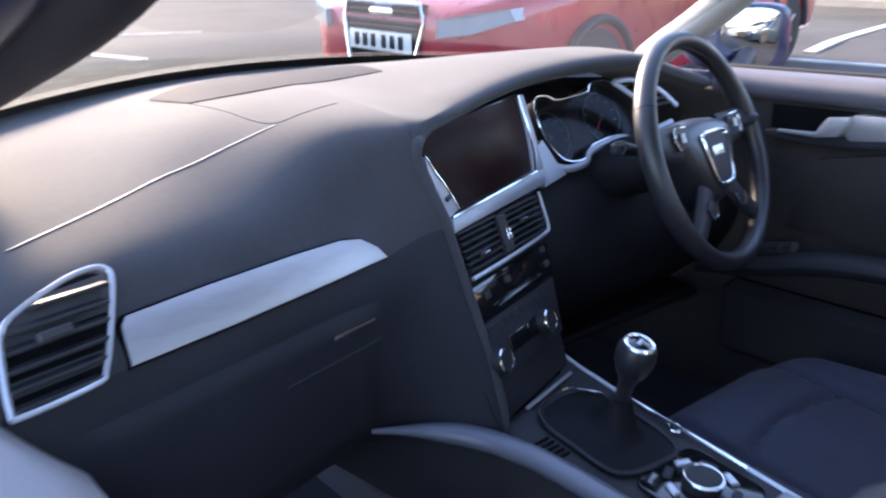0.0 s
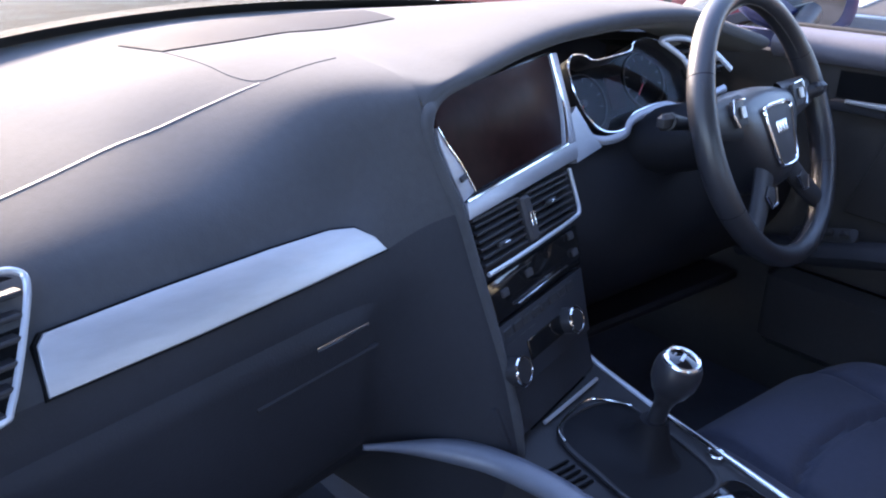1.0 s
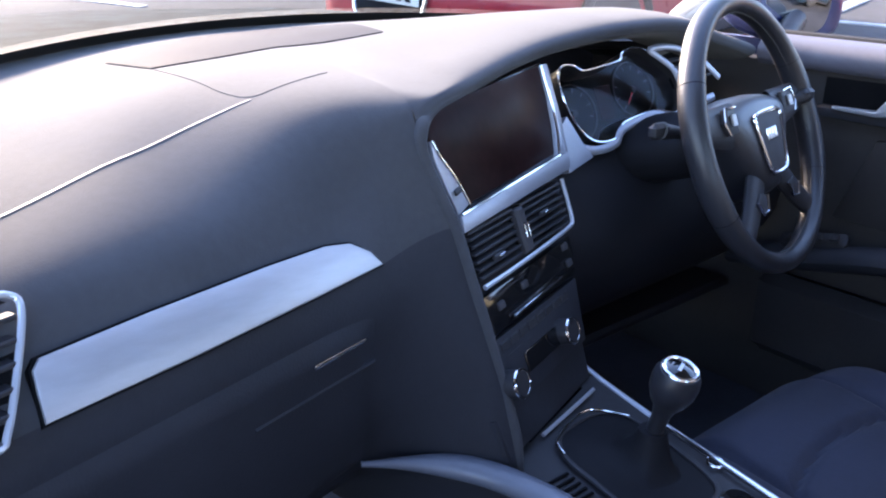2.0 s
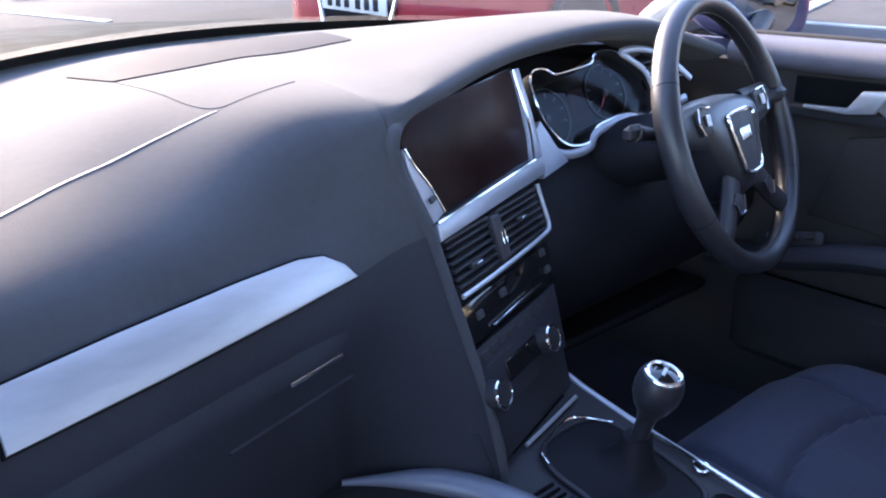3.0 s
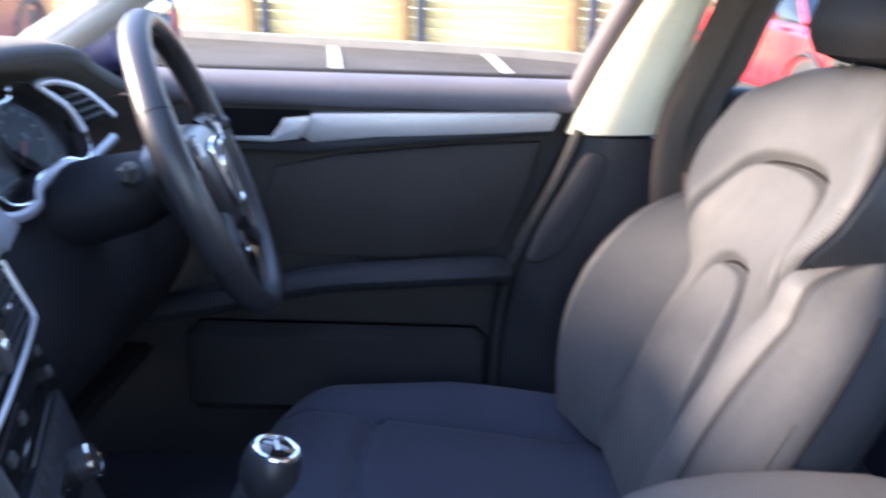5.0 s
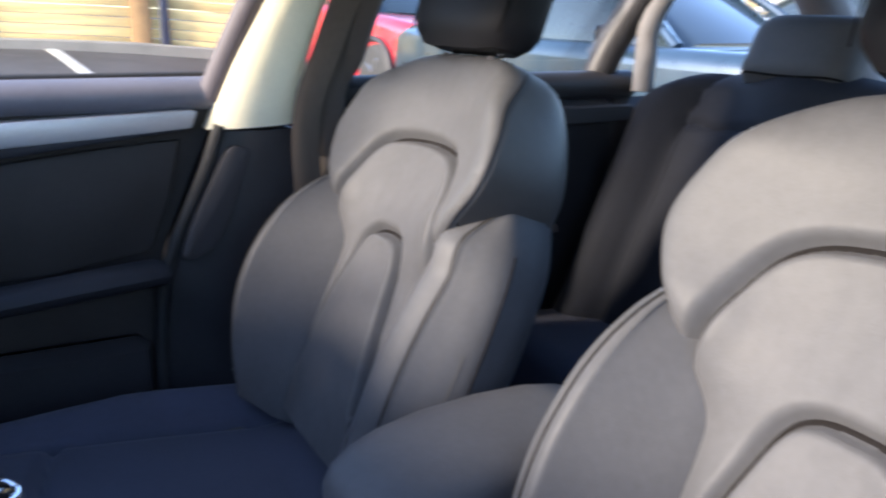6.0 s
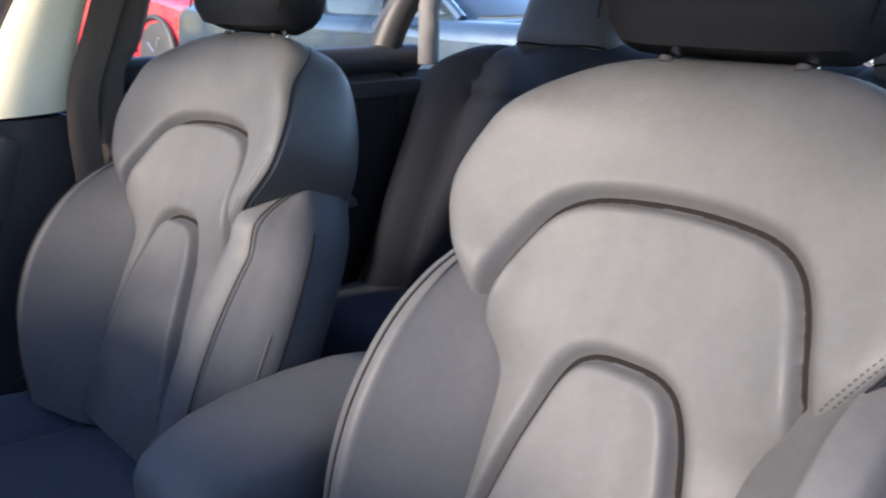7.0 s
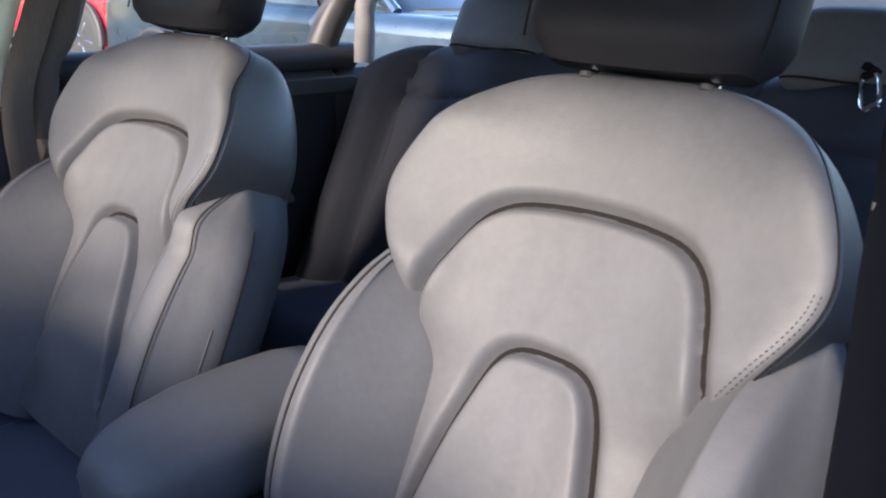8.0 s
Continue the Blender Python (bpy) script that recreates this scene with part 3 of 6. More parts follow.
def build_cluster(dash):
    c0 = Vector((0.318, 0.19, 0.932))
    cf = plane_frame(c0, (1, -0.05, 0.05), (0.0, 0.43, 0.90))
    pod = spline([(-0.117, 0.014, 0), (-0.1155, 0.042, 0), (-0.104, 0.056, 0), (-0.082, 0.054, 0), (-0.066, 0.045, 0), (-0.03, 0.046, 0), (0.008, 0.0495, 0), (0.018, 0.060, 0), (0.045, 0.0645, 0), (0.072, 0.056, 0), (0.102, 0.034, 0), (0.124, 0.006, 0),
                  (0.118, -0.028, 0), (0.098, -0.041, 0), (0.076, -0.039, 0), (0.050, -0.032, 0), (-0.016, -0.038, 0), (-0.034, -0.054, 0), (-0.058, -0.0585, 0), (-0.085, -0.052, 0), (-0.103, -0.032, 0), (-0.113, -0.008, 0)], 5, True)
    cl = part("instrument_cluster", prism([(p.x, p.y) for p in pod], 0.006, cf @ Matrix.Translation((0, 0, -0.045))), M_INK, dash, "black twin-dial instrument cluster, switched off")
    part("pod_wall", loft([[cf @ p for p in pod], [cf @ (p * 0.93 + Vector((0, 0, -0.045))) for p in pod]], caps=False), M_BLACK, cl)
    part("pod_rim", tube([cf @ p for p in pod], 0.0014, 6, True), M_CHROME, cl, "thin chrome rim round the dials")
    part("dial_lens", prism([(p.x * 0.97, p.y * 0.97) for p in pod], 0.002, cf @ Matrix.Translation((0, 0, -0.015))), M_CLEAR, cl).visible_shadow = False
    for x, y in ((-0.066, -0.006), (0.064, 0.010)):
        dm = cf @ Matrix.Translation((x, y, -0.044))
        dial = part("dial", revolve([(0.0, 0), (0.043, 0), (0.043, 0.003), (0.041, 0.004), (0.039, 0.002), (0.0, 0.002)], dm, 32), M_INK, cl, "black round dial")
        part("dial_ring", tube([dm @ Vector((0.042 * math.cos(t), 0.042 * math.sin(t), 0.005)) for t in (2 * math.pi * i / 32 for i in range(32))], 0.0011, 6, True), M_GREY, dial)
        for k in range(9):
            a = radians(225 - 30 * k)
            part("tick", box(0.007, 0.0014, 0.001, dm @ Matrix.Translation((0.034 * math.cos(a), 0.034 * math.sin(a), 0.0028)) @ pose(0, 0, 0, 0, 0, math.degrees(a)), 0.0002), M_WHITE, dial)
        part("needle", box(0.028, 0.0015, 0.001, dm @ pose(0, 0, 0.0045, 0, 0, 228) @ Matrix.Translation((0.014, 0, 0)), 0.0003), M_REDLAMP, dial)
        part("needle_cap", revolve([(0, 0.002), (0.006, 0.002), (0.005, 0.006), (0, 0.0065)], dm, 12), M_BLACK, dial)
    part("info_display", box(0.034, 0.05, 0.003, cf @ Matrix.Translation((0.0, 0.0, -0.040)), 0.001), M_SCREEN, cl)
    # silver band that runs from the screen bar below the dials to the outer vent
    a = STK @ Vector((0.150, 0.098, 0.004))
    low = [a, cf @ Vector((-0.128, -0.050, 0)), cf @ Vector((-0.088, -0.066, 0)), cf @ Vector((-0.045, -0.064, 0)), cf @ Vector((-0.022, -0.047, 0.001)), cf @ Vector((0.045, -0.038, 0.002)),
           cf @ Vector((0.085, -0.050, 0)), cf @ Vector((0.125, -0.042, 0)), cf @ Vector((0.15, -0.038, 0)), cf @ Vector((0.195, -0.032, -0.004))]
    part("instrument_trim", tube(spline(low, 6), 0.0062, 8, flat=0.4, up=cf.col[2].xyz), M_ALU_DARK, dash, "brushed aluminium band under the dials")
    g = [STK @ Vector((0.152, 0.128, 0.0066)), STK @ Vector((0.142, 0.0695, 0.0066)), cf @ Vector((-0.095, -0.074, 0.002)), cf @ Vector((-0.108, -0.050, 0.002)), cf @ Vector((-0.120, -0.012, 0.0))]
    part("trim_gusset", loft([[p for p in g], [p + Vector((0, 0.012, -0.004)) for p in g]]), M_ALU_DARK, dash)
    right = [cf @ Vector(p) for p in ((0.122, -0.012, 0), (0.117, 0.02, 0), (0.09, 0.045, 0), (0.075, 0.056, 0.002), (0.12, 0.055, 0.002), (0.175, 0.035, 0), (0.215, -0.006, 0))]
    vent = part("outer_vent", prism([(0.122, -0.008), (0.118, 0.02), (0.10, 0.045), (0.135, 0.05), (0.18, 0.03), (0.208, -0.004)], 0.004, cf @ Matrix.Translation((0, 0, -0.012))), M_INK, dash, "black outer air vent with silver frame")
    part("vent_frame", tube(spline(right, 6), 0.0055, 8, flat=0.5, up=cf.col[2].xyz), M_ALU_DARK, vent)
    for i in range(4):
        y = 0.004 + 0.0105 * i
        x0, x1 = 0.122 - 0.3 * y, 0.200 - 1.1 * max(0, y - 0.006)
        part("slat", box(x1 - x0, 0.0035, 0.012, cf @ Matrix.Translation(((x0 + x1) / 2, y, -0.003)) @ pose(0, 0, 0, 25), 0.0008), M_BLACK, vent)


def build_knee_panels(dash):
    def knee(u, v):
        x = 0.09 + 0.61 * u
        z = 0.858 - 0.325 * v
        y = 0.172 - 0.06 * math.sin(math.pi * min(1, v * 1.3)) + 0.10 * max(0, v - 0.75) * 4 + 0.02 * u
        return Vector((x, y, z))
    part("knee_panel", grid(knee, 24, 20), M_KNEE, dash, "lower dash panel under the steering column, footwell shade in its black")
    part("lower_shelf", box(0.62, 0.10, 0.02, Matrix.Translation((0.40, 0.26, 0.53)), 0.006), M_KNEE, dash)
    part("light_switch", revolve([(0, 0), (0.022, 0), (0.021, 0.008), (0.0, 0.009)], plane_frame((0.56, 0.118, 0.83), (1, 0, 0), (0, 0.2, 1)), 20), M_BLACK, dash)
    col = [[Vector((0.365 + w * math.cos(t), y + 0.0, zc + h * math.sin(t))) for t in (2 * math.pi * i / 20 for i in range(20))]
           for y, zc, w, h in ((0.19, 0.845, 0.075, 0.05), (0.14, 0.858, 0.075, 0.052), (0.08, 0.873, 0.062, 0.046), (0.035, 0.892, 0.045, 0.036))]
    part("column_shroud", loft(col), M_KNEE, dash, "black steering column shroud")
    for sx, tip in ((-1, (0.19, 0.035, 0.925)), (1, (0.54, 0.035, 0.93))):
        st = part("stalk", tube([(0.365 + 0.05 * sx, 0.085, 0.895), (0.365 + 0.11 * sx, 0.06, 0.91), tip], lambda t: 0.007 + 0.004 * t, 10), M_BLACK, dash)
        part("stalk_end", box(0.03, 0.014, 0.02, Matrix.Translation(tip), 0.005), M_BLACK, st)


build_dashboard()


# ---- steering wheel ----
def build_steering_wheel():
    wf = plane_frame((0.377, 0.010, 0.901), (math.cos(radians(9)), math.sin(radians(9)), 0), (-0.05, 0.375, 0.926))
    sw = thing("steering_wheel", (0.365, 0.01, 0.72), "black leather four-spoke steering wheel with silver inserts", "steering wheel")
    R = 0.175
    ring = lambda t, r, z=0.0: wf @ Vector((r * math.sin(t), r * math.cos(t), z))
    bm = bmesh.new()
    n, k = 96, 14
    vs = []
    for i in range(n):
        t = 2 * math.pi * i / n
        grip = 0.0015 * (math.exp(-((abs(math.sin(t)) - 0.95) / 0.12) ** 2))
        vs.append([bm.verts.new(wf @ Vector(((R + (0.0135 + grip) * math.cos(a)) * math.sin(t), (R + (0.0135 + grip) * math.cos(a)) * math.cos(t), (0.0165 + grip) * math.sin(a)))) for a in (2 * math.pi * j / k for j in range(k))])
    for i in range(n):
        for j in range(k):
            bm.faces.new((vs[i][j], vs[(i + 1) % n][j], vs[(i + 1) % n][(j + 1) % k], vs[i][(j + 1) % k]))
    rim = part("rim", bm, M_WHEEL, sw, "smooth black leather rim")
    part("rim_seam", tube([ring(2 * math.pi * i / 96, R - 0.0135, 0.003) for i in range(96)], 0.0009, 5, True), M_STITCH, rim)
    for a in (-62, 62, 118, -118):
        t = radians(a)
        part("rim_joint", tube([wf @ Vector(((R + 0.0142 * math.cos(b)) * math.sin(t), (R + 0.0142 * math.cos(b)) * math.cos(t), 0.0172 * math.sin(b))) for b in (2 * math.pi * i / 14 for i in range(14))], 0.0007, 4, True), M_INK, rim)
    # hub pad: a domed shield
    o = spline([(-0.085, 0.047, 0), (0, 0.056, 0), (0.085, 0.047, 0), (0.104, 0.030, 0), (0.094, 0.000, 0), (0.062, -0.045, 0), (0.030, -0.080, 0), (0, -0.086, 0), (-0.030, -0.080, 0), (-0.062, -0.045, 0), (-0.094, 0.000, 0), (-0.104, 0.030, 0)], 4, True)
    rings = [[wf @ Vector((p.x * s, (p.y + 0.01) * s - 0.01, z)) for p in o] for s, z in ((1.0, -0.045), (0.99, -0.022), (0.94, -0.008), (0.86, 0.004), (0.70, 0.0115), (0.35, 0.0145), (0.02, 0.015))]
    hub = part("hub_pad", loft(rings), M_WHEEL, sw, "black airbag pad")
    e = [p * 1.22 + Vector((0, -0.010, 0)) for p in spline([(-0.030, 0.028, 0), (0, 0.030, 0), (0.030, 0.028, 0), (0.033, 0.016, 0), (0.022, -0.030, 0), (0.012, -0.037, 0), (-0.012, -0.037, 0), (-0.022, -0.030, 0), (-0.033, 0.016, 0)], 5, True)]
    badge = part("emblem_plate", prism([(p.x, p.y) for p in e], 0.006, wf @ Matrix.Translation((0, 0, 0.0166)), 0.001), M_GREY, hub, "dark plate with a chrome frame")
    part("emblem_frame", tube([wf @ (p + Vector((0, 0, 0.0165))) for p in e], 0.0028, 8, True), M_CHROME, badge)
    for k in range(4):
        part("emblem_bar", prism(rounded(0.0065, 0.017, 0.003), 0.002, wf @ Matrix.Translation((-0.0135 + 0.009 * k, -0.004, 0.0186)), 0.0008), M_CHROME, badge)
    # spokes
    for sx in (-1, 1):
        def sp(u, v, sx=sx):
            r = 0.06 + 0.108 * u
            w = 0.031 - 0.010 * u
            a = 2 * math.pi * v
            return wf @ Vector((sx * r, 0.020 + 0.010 * u + w * math.cos(a), -0.004 + 0.010 * math.sin(a)))
        arm = part("spoke", grid(sp, 8, 14, wrap_v=True), M_BLACK, sw)
        part("switch_pad", prism([(sx * p[0], p[1]) for p in [(0.078, 0.012), (0.108, 0.012), (0.116, 0.028), (0.108, 0.045), (0.080, 0.043)]], 0.005, wf @ Matrix.Translation((0, 0, 0.0105)), 0.0015), M_BLACK, arm)
        part("switch_trim", tube([wf @ Vector((sx * x, y, 0.0125)) for x, y in ((0.080, 0.044), (0.108, 0.046), (0.117, 0.028), (0.109, 0.012))], 0.0013, 6), M_CHROME, arm)
        part("switch_roller", tube([wf @ Vector((sx * 0.094, 0.022 + 0.0, 0.014)), wf @ Vector((sx * 0.094, 0.036, 0.014))], 0.0036, 10), M_SATIN, arm)
        def low(u, v, sx=sx):
            r = 0.07 + 0.10 * u
            a0 = radians(146 - 8 * u)
            w = 0.022 - 0.005 * u
            a = 2 * math.pi * v
            c = Vector((sx * r * math.sin(a0), r * math.cos(a0), -0.003 + 0.009 * math.sin(a)))
            side = Vector((math.cos(a0) * sx, -math.sin(a0), 0))
            return wf @ (c + side * w * math.cos(a))
        leg = part("lower_spoke", grid(low, 8, 14, wrap_v=True), M_BLACK, sw)
        part("spoke_pad", prism([(sx * x, y) for x, y in ((0.040, -0.078), (0.046, -0.096), (0.061, -0.098), (0.070, -0.083), (0.058, -0.072))], 0.006, wf @ Matrix.Translation((0, 0, 0.0085)), 0.0012), M_BLACK, leg)
        part("spoke_trim", tube([wf @ Vector((sx * x, y, 0.0085)) for x, y in ((0.038, -0.078), (0.045, -0.098), (0.062, -0.100), (0.071, -0.083))], 0.0020, 6), M_CHROME, leg)


build_steering_wheel()


# ---- centre console ----
def console_z(y):
    return 0.600 + 0.13 * y if y < 0 else 0.600 + 0.25 * y


def build_console():
    con = thing("centre_console", (0.02, -0.2, 0.33), "black centre console with silver edges between the seats", "console")
    rings = []
    for y in (0.10, 0.03, -0.05, -0.15, -0.25, -0.33, -0.40):
        z, w = console_z(y), 0.112 + 0.01 * max(0, y)
        c = 0.012
        rings.append([Vector((c + a * w, y, b)) for a, b in ((-1.08, 0.33), (-1.05, z - 0.07), (-1.0, z - 0.012), (-0.93, z), (-0.5, z - 0.001), (0.5, z - 0.001), (0.93, z), (1.0, z - 0.012), (1.05, z - 0.07), (1.08, 0.33))])
    part("console_body", loft(rings), M_BLACK, con, "black plastic console body")
    on = lambda x, y, h=0.0: Vector((x, y, console_z(y) + h))
    part("edge_trim", tube([on(0.119, y, 0.001) for y in (0.09, 0.03, -0.04, -0.12, -0.2, -0.28, -0.36)], 0.0042, 8, flat=0.6), M_SATIN, con, "silver edge strip")
    part("edge_line", tube([on(0.112, y, 0.006) for y in (-0.06, -0.12, -0.18, -0.25)], 0.0022, 6), M_CHROME, con)
    # raised padded rail along the passenger side
    rail = spline([(-0.235, 0.062, 0.622), (-0.200, 0.045, 0.617), (-0.168, 0.026, 0.612), (-0.141, 0.002, 0.608), (-0.122, -0.028, 0.605), (-0.110, -0.062, 0.603), (-0.101, -0.103, 0.601), (-0.095, -0.18, 0.596), (-0.092, -0.28, 0.586), (-0.09, -0.38, 0.575)], 6)
    part("side_rail", tube(rail, lambda t: 0.004 + 0.011 * ease(t / 0.35) + 0.002 * math.sin(math.pi * t), 12, flat=0.8), M_RAIL, con, "satin grey side rail")
    # stowage tray with bright lid edge
    tray = part("tray", prism([(-0.05, 0.02), (0.078, 0.055), (0.085, 0.035), (-0.045, -0.002)], 0.004, plane_frame((0, 0, 0.604), (1, 0, 0), (0, 1, 0.14)), 0.001), M_GLOSS, con)
    part("tray_edge", tube([on(-0.027, -0.004, 0.006), on(0.03, 0.008, 0.006), on(0.09, 0.021, 0.006)], 0.0026, 6), M_SATIN, tray)
    # gear lever surround and gaiter
    cy = -0.095
    o = spline([(-0.030, -0.04, 0), (-0.006, -0.013, 0), (0.05, -0.008, 0), (0.084, -0.022, 0), (0.092, -0.06, 0), (0.080, -0.165, 0), (0.03, -0.178, 0), (-0.03, -0.16, 0), (-0.034, -0.09, 0)], 6, True)
    frm = part("gaiter_frame", tube([on(p.x, p.y, 0.004) for p in o], 0.0035, 8, True, flat=0.7), M_BLACK, con)
    part("frame_line", tube([on(p.x, p.y, 0.008) for p in spline([(-0.032, -0.042, 0), (-0.022, -0.022, 0), (0.012, -0.008, 0), (0.055, -0.004, 0), (0.088, -0.038, 0)], 8)], 0.0014, 6), M_CHROME, frm)
    top = Vector((0.043, -0.103, 0.655))
    rings = []
    for k in range(8):
        t = k / 7
        ring = []
        for i, p in enumerate(o):
            b = on(p.x * 0.97, p.y * 0.97 - 0.002, 0.003)
            f = t ** 0.6
            fold = 0.006 * math.sin(7 * math.pi * t) * math.sin(math.pi * t)
            a = top + Vector((math.cos(2.2 - 2 * math.pi * i / len(o)) * 0.016, math.sin(2.2 - 2 * math.pi * i / len(o)) * 0.016, -0.02))
            q = b.lerp(a, f)
            q.z = b.z + (a.z - b.z) * t ** 3.5
            ring.append(q + (b - a).normalized() * fold)
        rings.append(ring)
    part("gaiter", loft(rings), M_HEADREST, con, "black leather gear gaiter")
    # media controller and its keys
    mm = plane_frame(on(0.035, -0.235, 0.002), (1, 0, 0), (0, 1, 0.13))
    pad = part("control_panel", prism(rounded(0.125, 0.115, 0.02), 0.006, mm @ Matrix.Translation((0, 0, 0.003)), 0.002), M_GLOSS, con, "glossy black control panel")
    ctl = part("controller_knob", revolve([(0, 0), (0.024, 0), (0.0235, 0.012), (0.020, 0.016), (0.0, 0.017)], mm @ Matrix.Translation((0, 0, 0.003)), 28), M_BLACK, pad)
    part("knob_ring", tube([mm @ Vector((0.0235 * math.cos(t), 0.0235 * math.sin(t), 0.016)) for t in (2 * math.pi * i / 28 for i in range(28))], 0.002, 6, True), M_CHROME, pad)
    for i in range(8):
        a = 2 * math.pi * (i + 0.5) / 8
        part("key", box(0.022, 0.011, 0.006, mm @ pose(0.041 * math.cos(a), 0.041 * math.sin(a), 0.005, 0, 0, math.degrees(a) + 90), 0.002), M_SATIN if i % 2 else M_GREY, pad)
    part("lock_ring", tube([on(0.110 + 0.009 * math.cos(t), -0.145 + 0.009 * math.sin(t), 0.004) for t in (2 * math.pi * i / 16 for i in range(16))], 0.0016, 6, True), M_CHROME, con)
    for i in range(5):
        part("vent_slot", box(0.035, 0.004, 0.003, Matrix.Translation(on(-0.062, -0.06 - 0.009 * i, 0.001)), 0.001), M_INK, con)
    part("panel_end", prism([(-0.04, -0.31), (0.12, -0.30), (0.12, -0.335), (-0.02, -0.345)], 0.01, plane_frame((0, 0, 0.603), (1, 0, 0), (0, 1, 0.13)), 0.003), M_SATIN, con)
    # gear lever
    gl = thing("gear_lever", (0.053, -0.110, 0.60), "black gear knob with a chrome ring on its leather gaiter", "gear lever")
    gm = plane_frame((0.043, -0.110, 0.655), (1, 0, 0.04), (0, 1, 0.28)) @ Matrix.Scale(0.97, 4)
    knob = part("knob", revolve([(0, -0.03), (0.010, -0.03), (0.0105, 0.004), (0.0135, 0.017), (0.0205, 0.028), (0.0258, 0.042), (0.0268, 0.054), (0.0258, 0.063), (0.0222, 0.071), (0, 0.073)], gm, 28), M_WHEEL, gl, "black leather gear knob")
    part("knob_ring", tube([gm @ Vector((0.0180 * math.cos(t), 0.0180 * math.sin(t), 0.0720)) for t in (2 * math.pi * i / 28 for i in range(28))], 0.0030, 8, True), M_CHROME, knob, "chrome ring on the knob")
    part("knob_cap", revolve([(0, 0.072), (0.018, 0.072), (0.015, 0.0745), (0, 0.0755)], gm, 24), M_GLOSS, knob)
    part("shift_mark", box(0.014, 0.004, 0.001, gm @ pose(0, 0, 0.0757, 0, 0, 20), 0.0003), M_SATIN, knob)
    part("collar", revolve([(0, -0.045), (0.017, -0.045), (0.015, -0.026), (0, -0.026)], gm, 20), M_BLACK, gl)
    # armrest
    ar = thing("armrest", (0.025, -0.56, 0.45), "grey padded centre armrest over the console", "armrest")
    rr = []
    for y, w, zt, zb, c in ((-0.404, 0.030, 0.640, 0.612, 0.020), (-0.409, 0.046, 0.654, 0.598, 0.021), (-0.422, 0.058, 0.663, 0.590, 0.023), (-0.445, 0.068, 0.671, 0.587, 0.026), (-0.48, 0.076, 0.679, 0.587, 0.028), (-0.53, 0.081, 0.686, 0.588, 0.029),
                            (-0.60, 0.083, 0.690, 0.59, 0.029), (-0.66, 0.081, 0.689, 0.59, 0.029), (-0.70, 0.074, 0.684, 0.595, 0.028), (-0.715, 0.06, 0.672, 0.60, 0.028)):
        zc, hh = (zt + zb) / 2, (zt - zb) / 2
        rr.append([Vector((c + w * math.copysign(abs(math.cos(t)) ** 0.50, math.cos(t)), y, zc + hh * math.copysign(abs(math.sin(t)) ** 0.62, math.sin(t)))) for t in (2 * math.pi * i / 32 for i in range(32))])
    part("pad", loft(rr), M_LEATHER, ar, "grey leather armrest pad")
    part("base", box(0.13, 0.26, 0.22, Matrix.Translation((0.028, -0.58, 0.48)), 0.02), M_BLACK, ar)
    part("latch", box(0.035, 0.012, 0.018, Matrix.Translation((0.028, -0.402, 0.612)), 0.004), M_BLACK, ar)


build_console()


# ---- seats ----
LEAN = radians(25)


def polyline_gap(a, w, line):
    """How far (a, w) lies from a line."""
    best = 9.0
    for (x0, y0), (x1, y1) in zip(line, line[1:]):
        dx, dy = x1 - x0, y1 - y0
        t = min(1, max(0, ((a - x0) * dx + (w - y0) * dy) / (dx * dx + dy * dy)))
        best = min(best, math.hypot(a - x0 - t * dx, w - y0 - t * dy))
    return best


def arch(half):
    """A symmetrical arch from its half: (across, up) rows from the crown down one leg."""
    pts = [(-x, y, 0) for x, y in reversed(half[1:])] + [(x, y, 0) for x, y in half]
    return [(p.x, p.y) for p in spline(pts, 4)]


ARCH_OUT = arch([(0, 0.006), (0.05, 0.003), (0.090, -0.006), (0.116, -0.026), (0.133, -0.060), (0.147, -0.105), (0.154, -0.150)])
ARCH_IN = arch([(0, -0.131), (0.028, -0.133), (0.047, -0.143), (0.060, -0.164), (0.071, -0.20), (0.087, -0.265), (0.106, -0.36)])
# half-width of the leather front at each height: belly, shield corners, shoulders, crown
HALF = [(-0.44, (0.135,)), (-0.30, (0.135,)), (-0.20, (0.138,)), (-0.155, (0.146,)), (-0.115, (0.172,)), (-0.085, (0.193,)), (-0.06, (0.209,)), (-0.035, (0.2205,)), (-0.012, (0.2235,)),
        (0.012, (0.219,)), (0.042, (0.2075,)), (0.072, (0.190,)), (0.097, (0.168,)), (0.117, (0.142,)), (0.130, (0.114,)), (0.138, (0.080,)), (0.1425, (0.045,))]


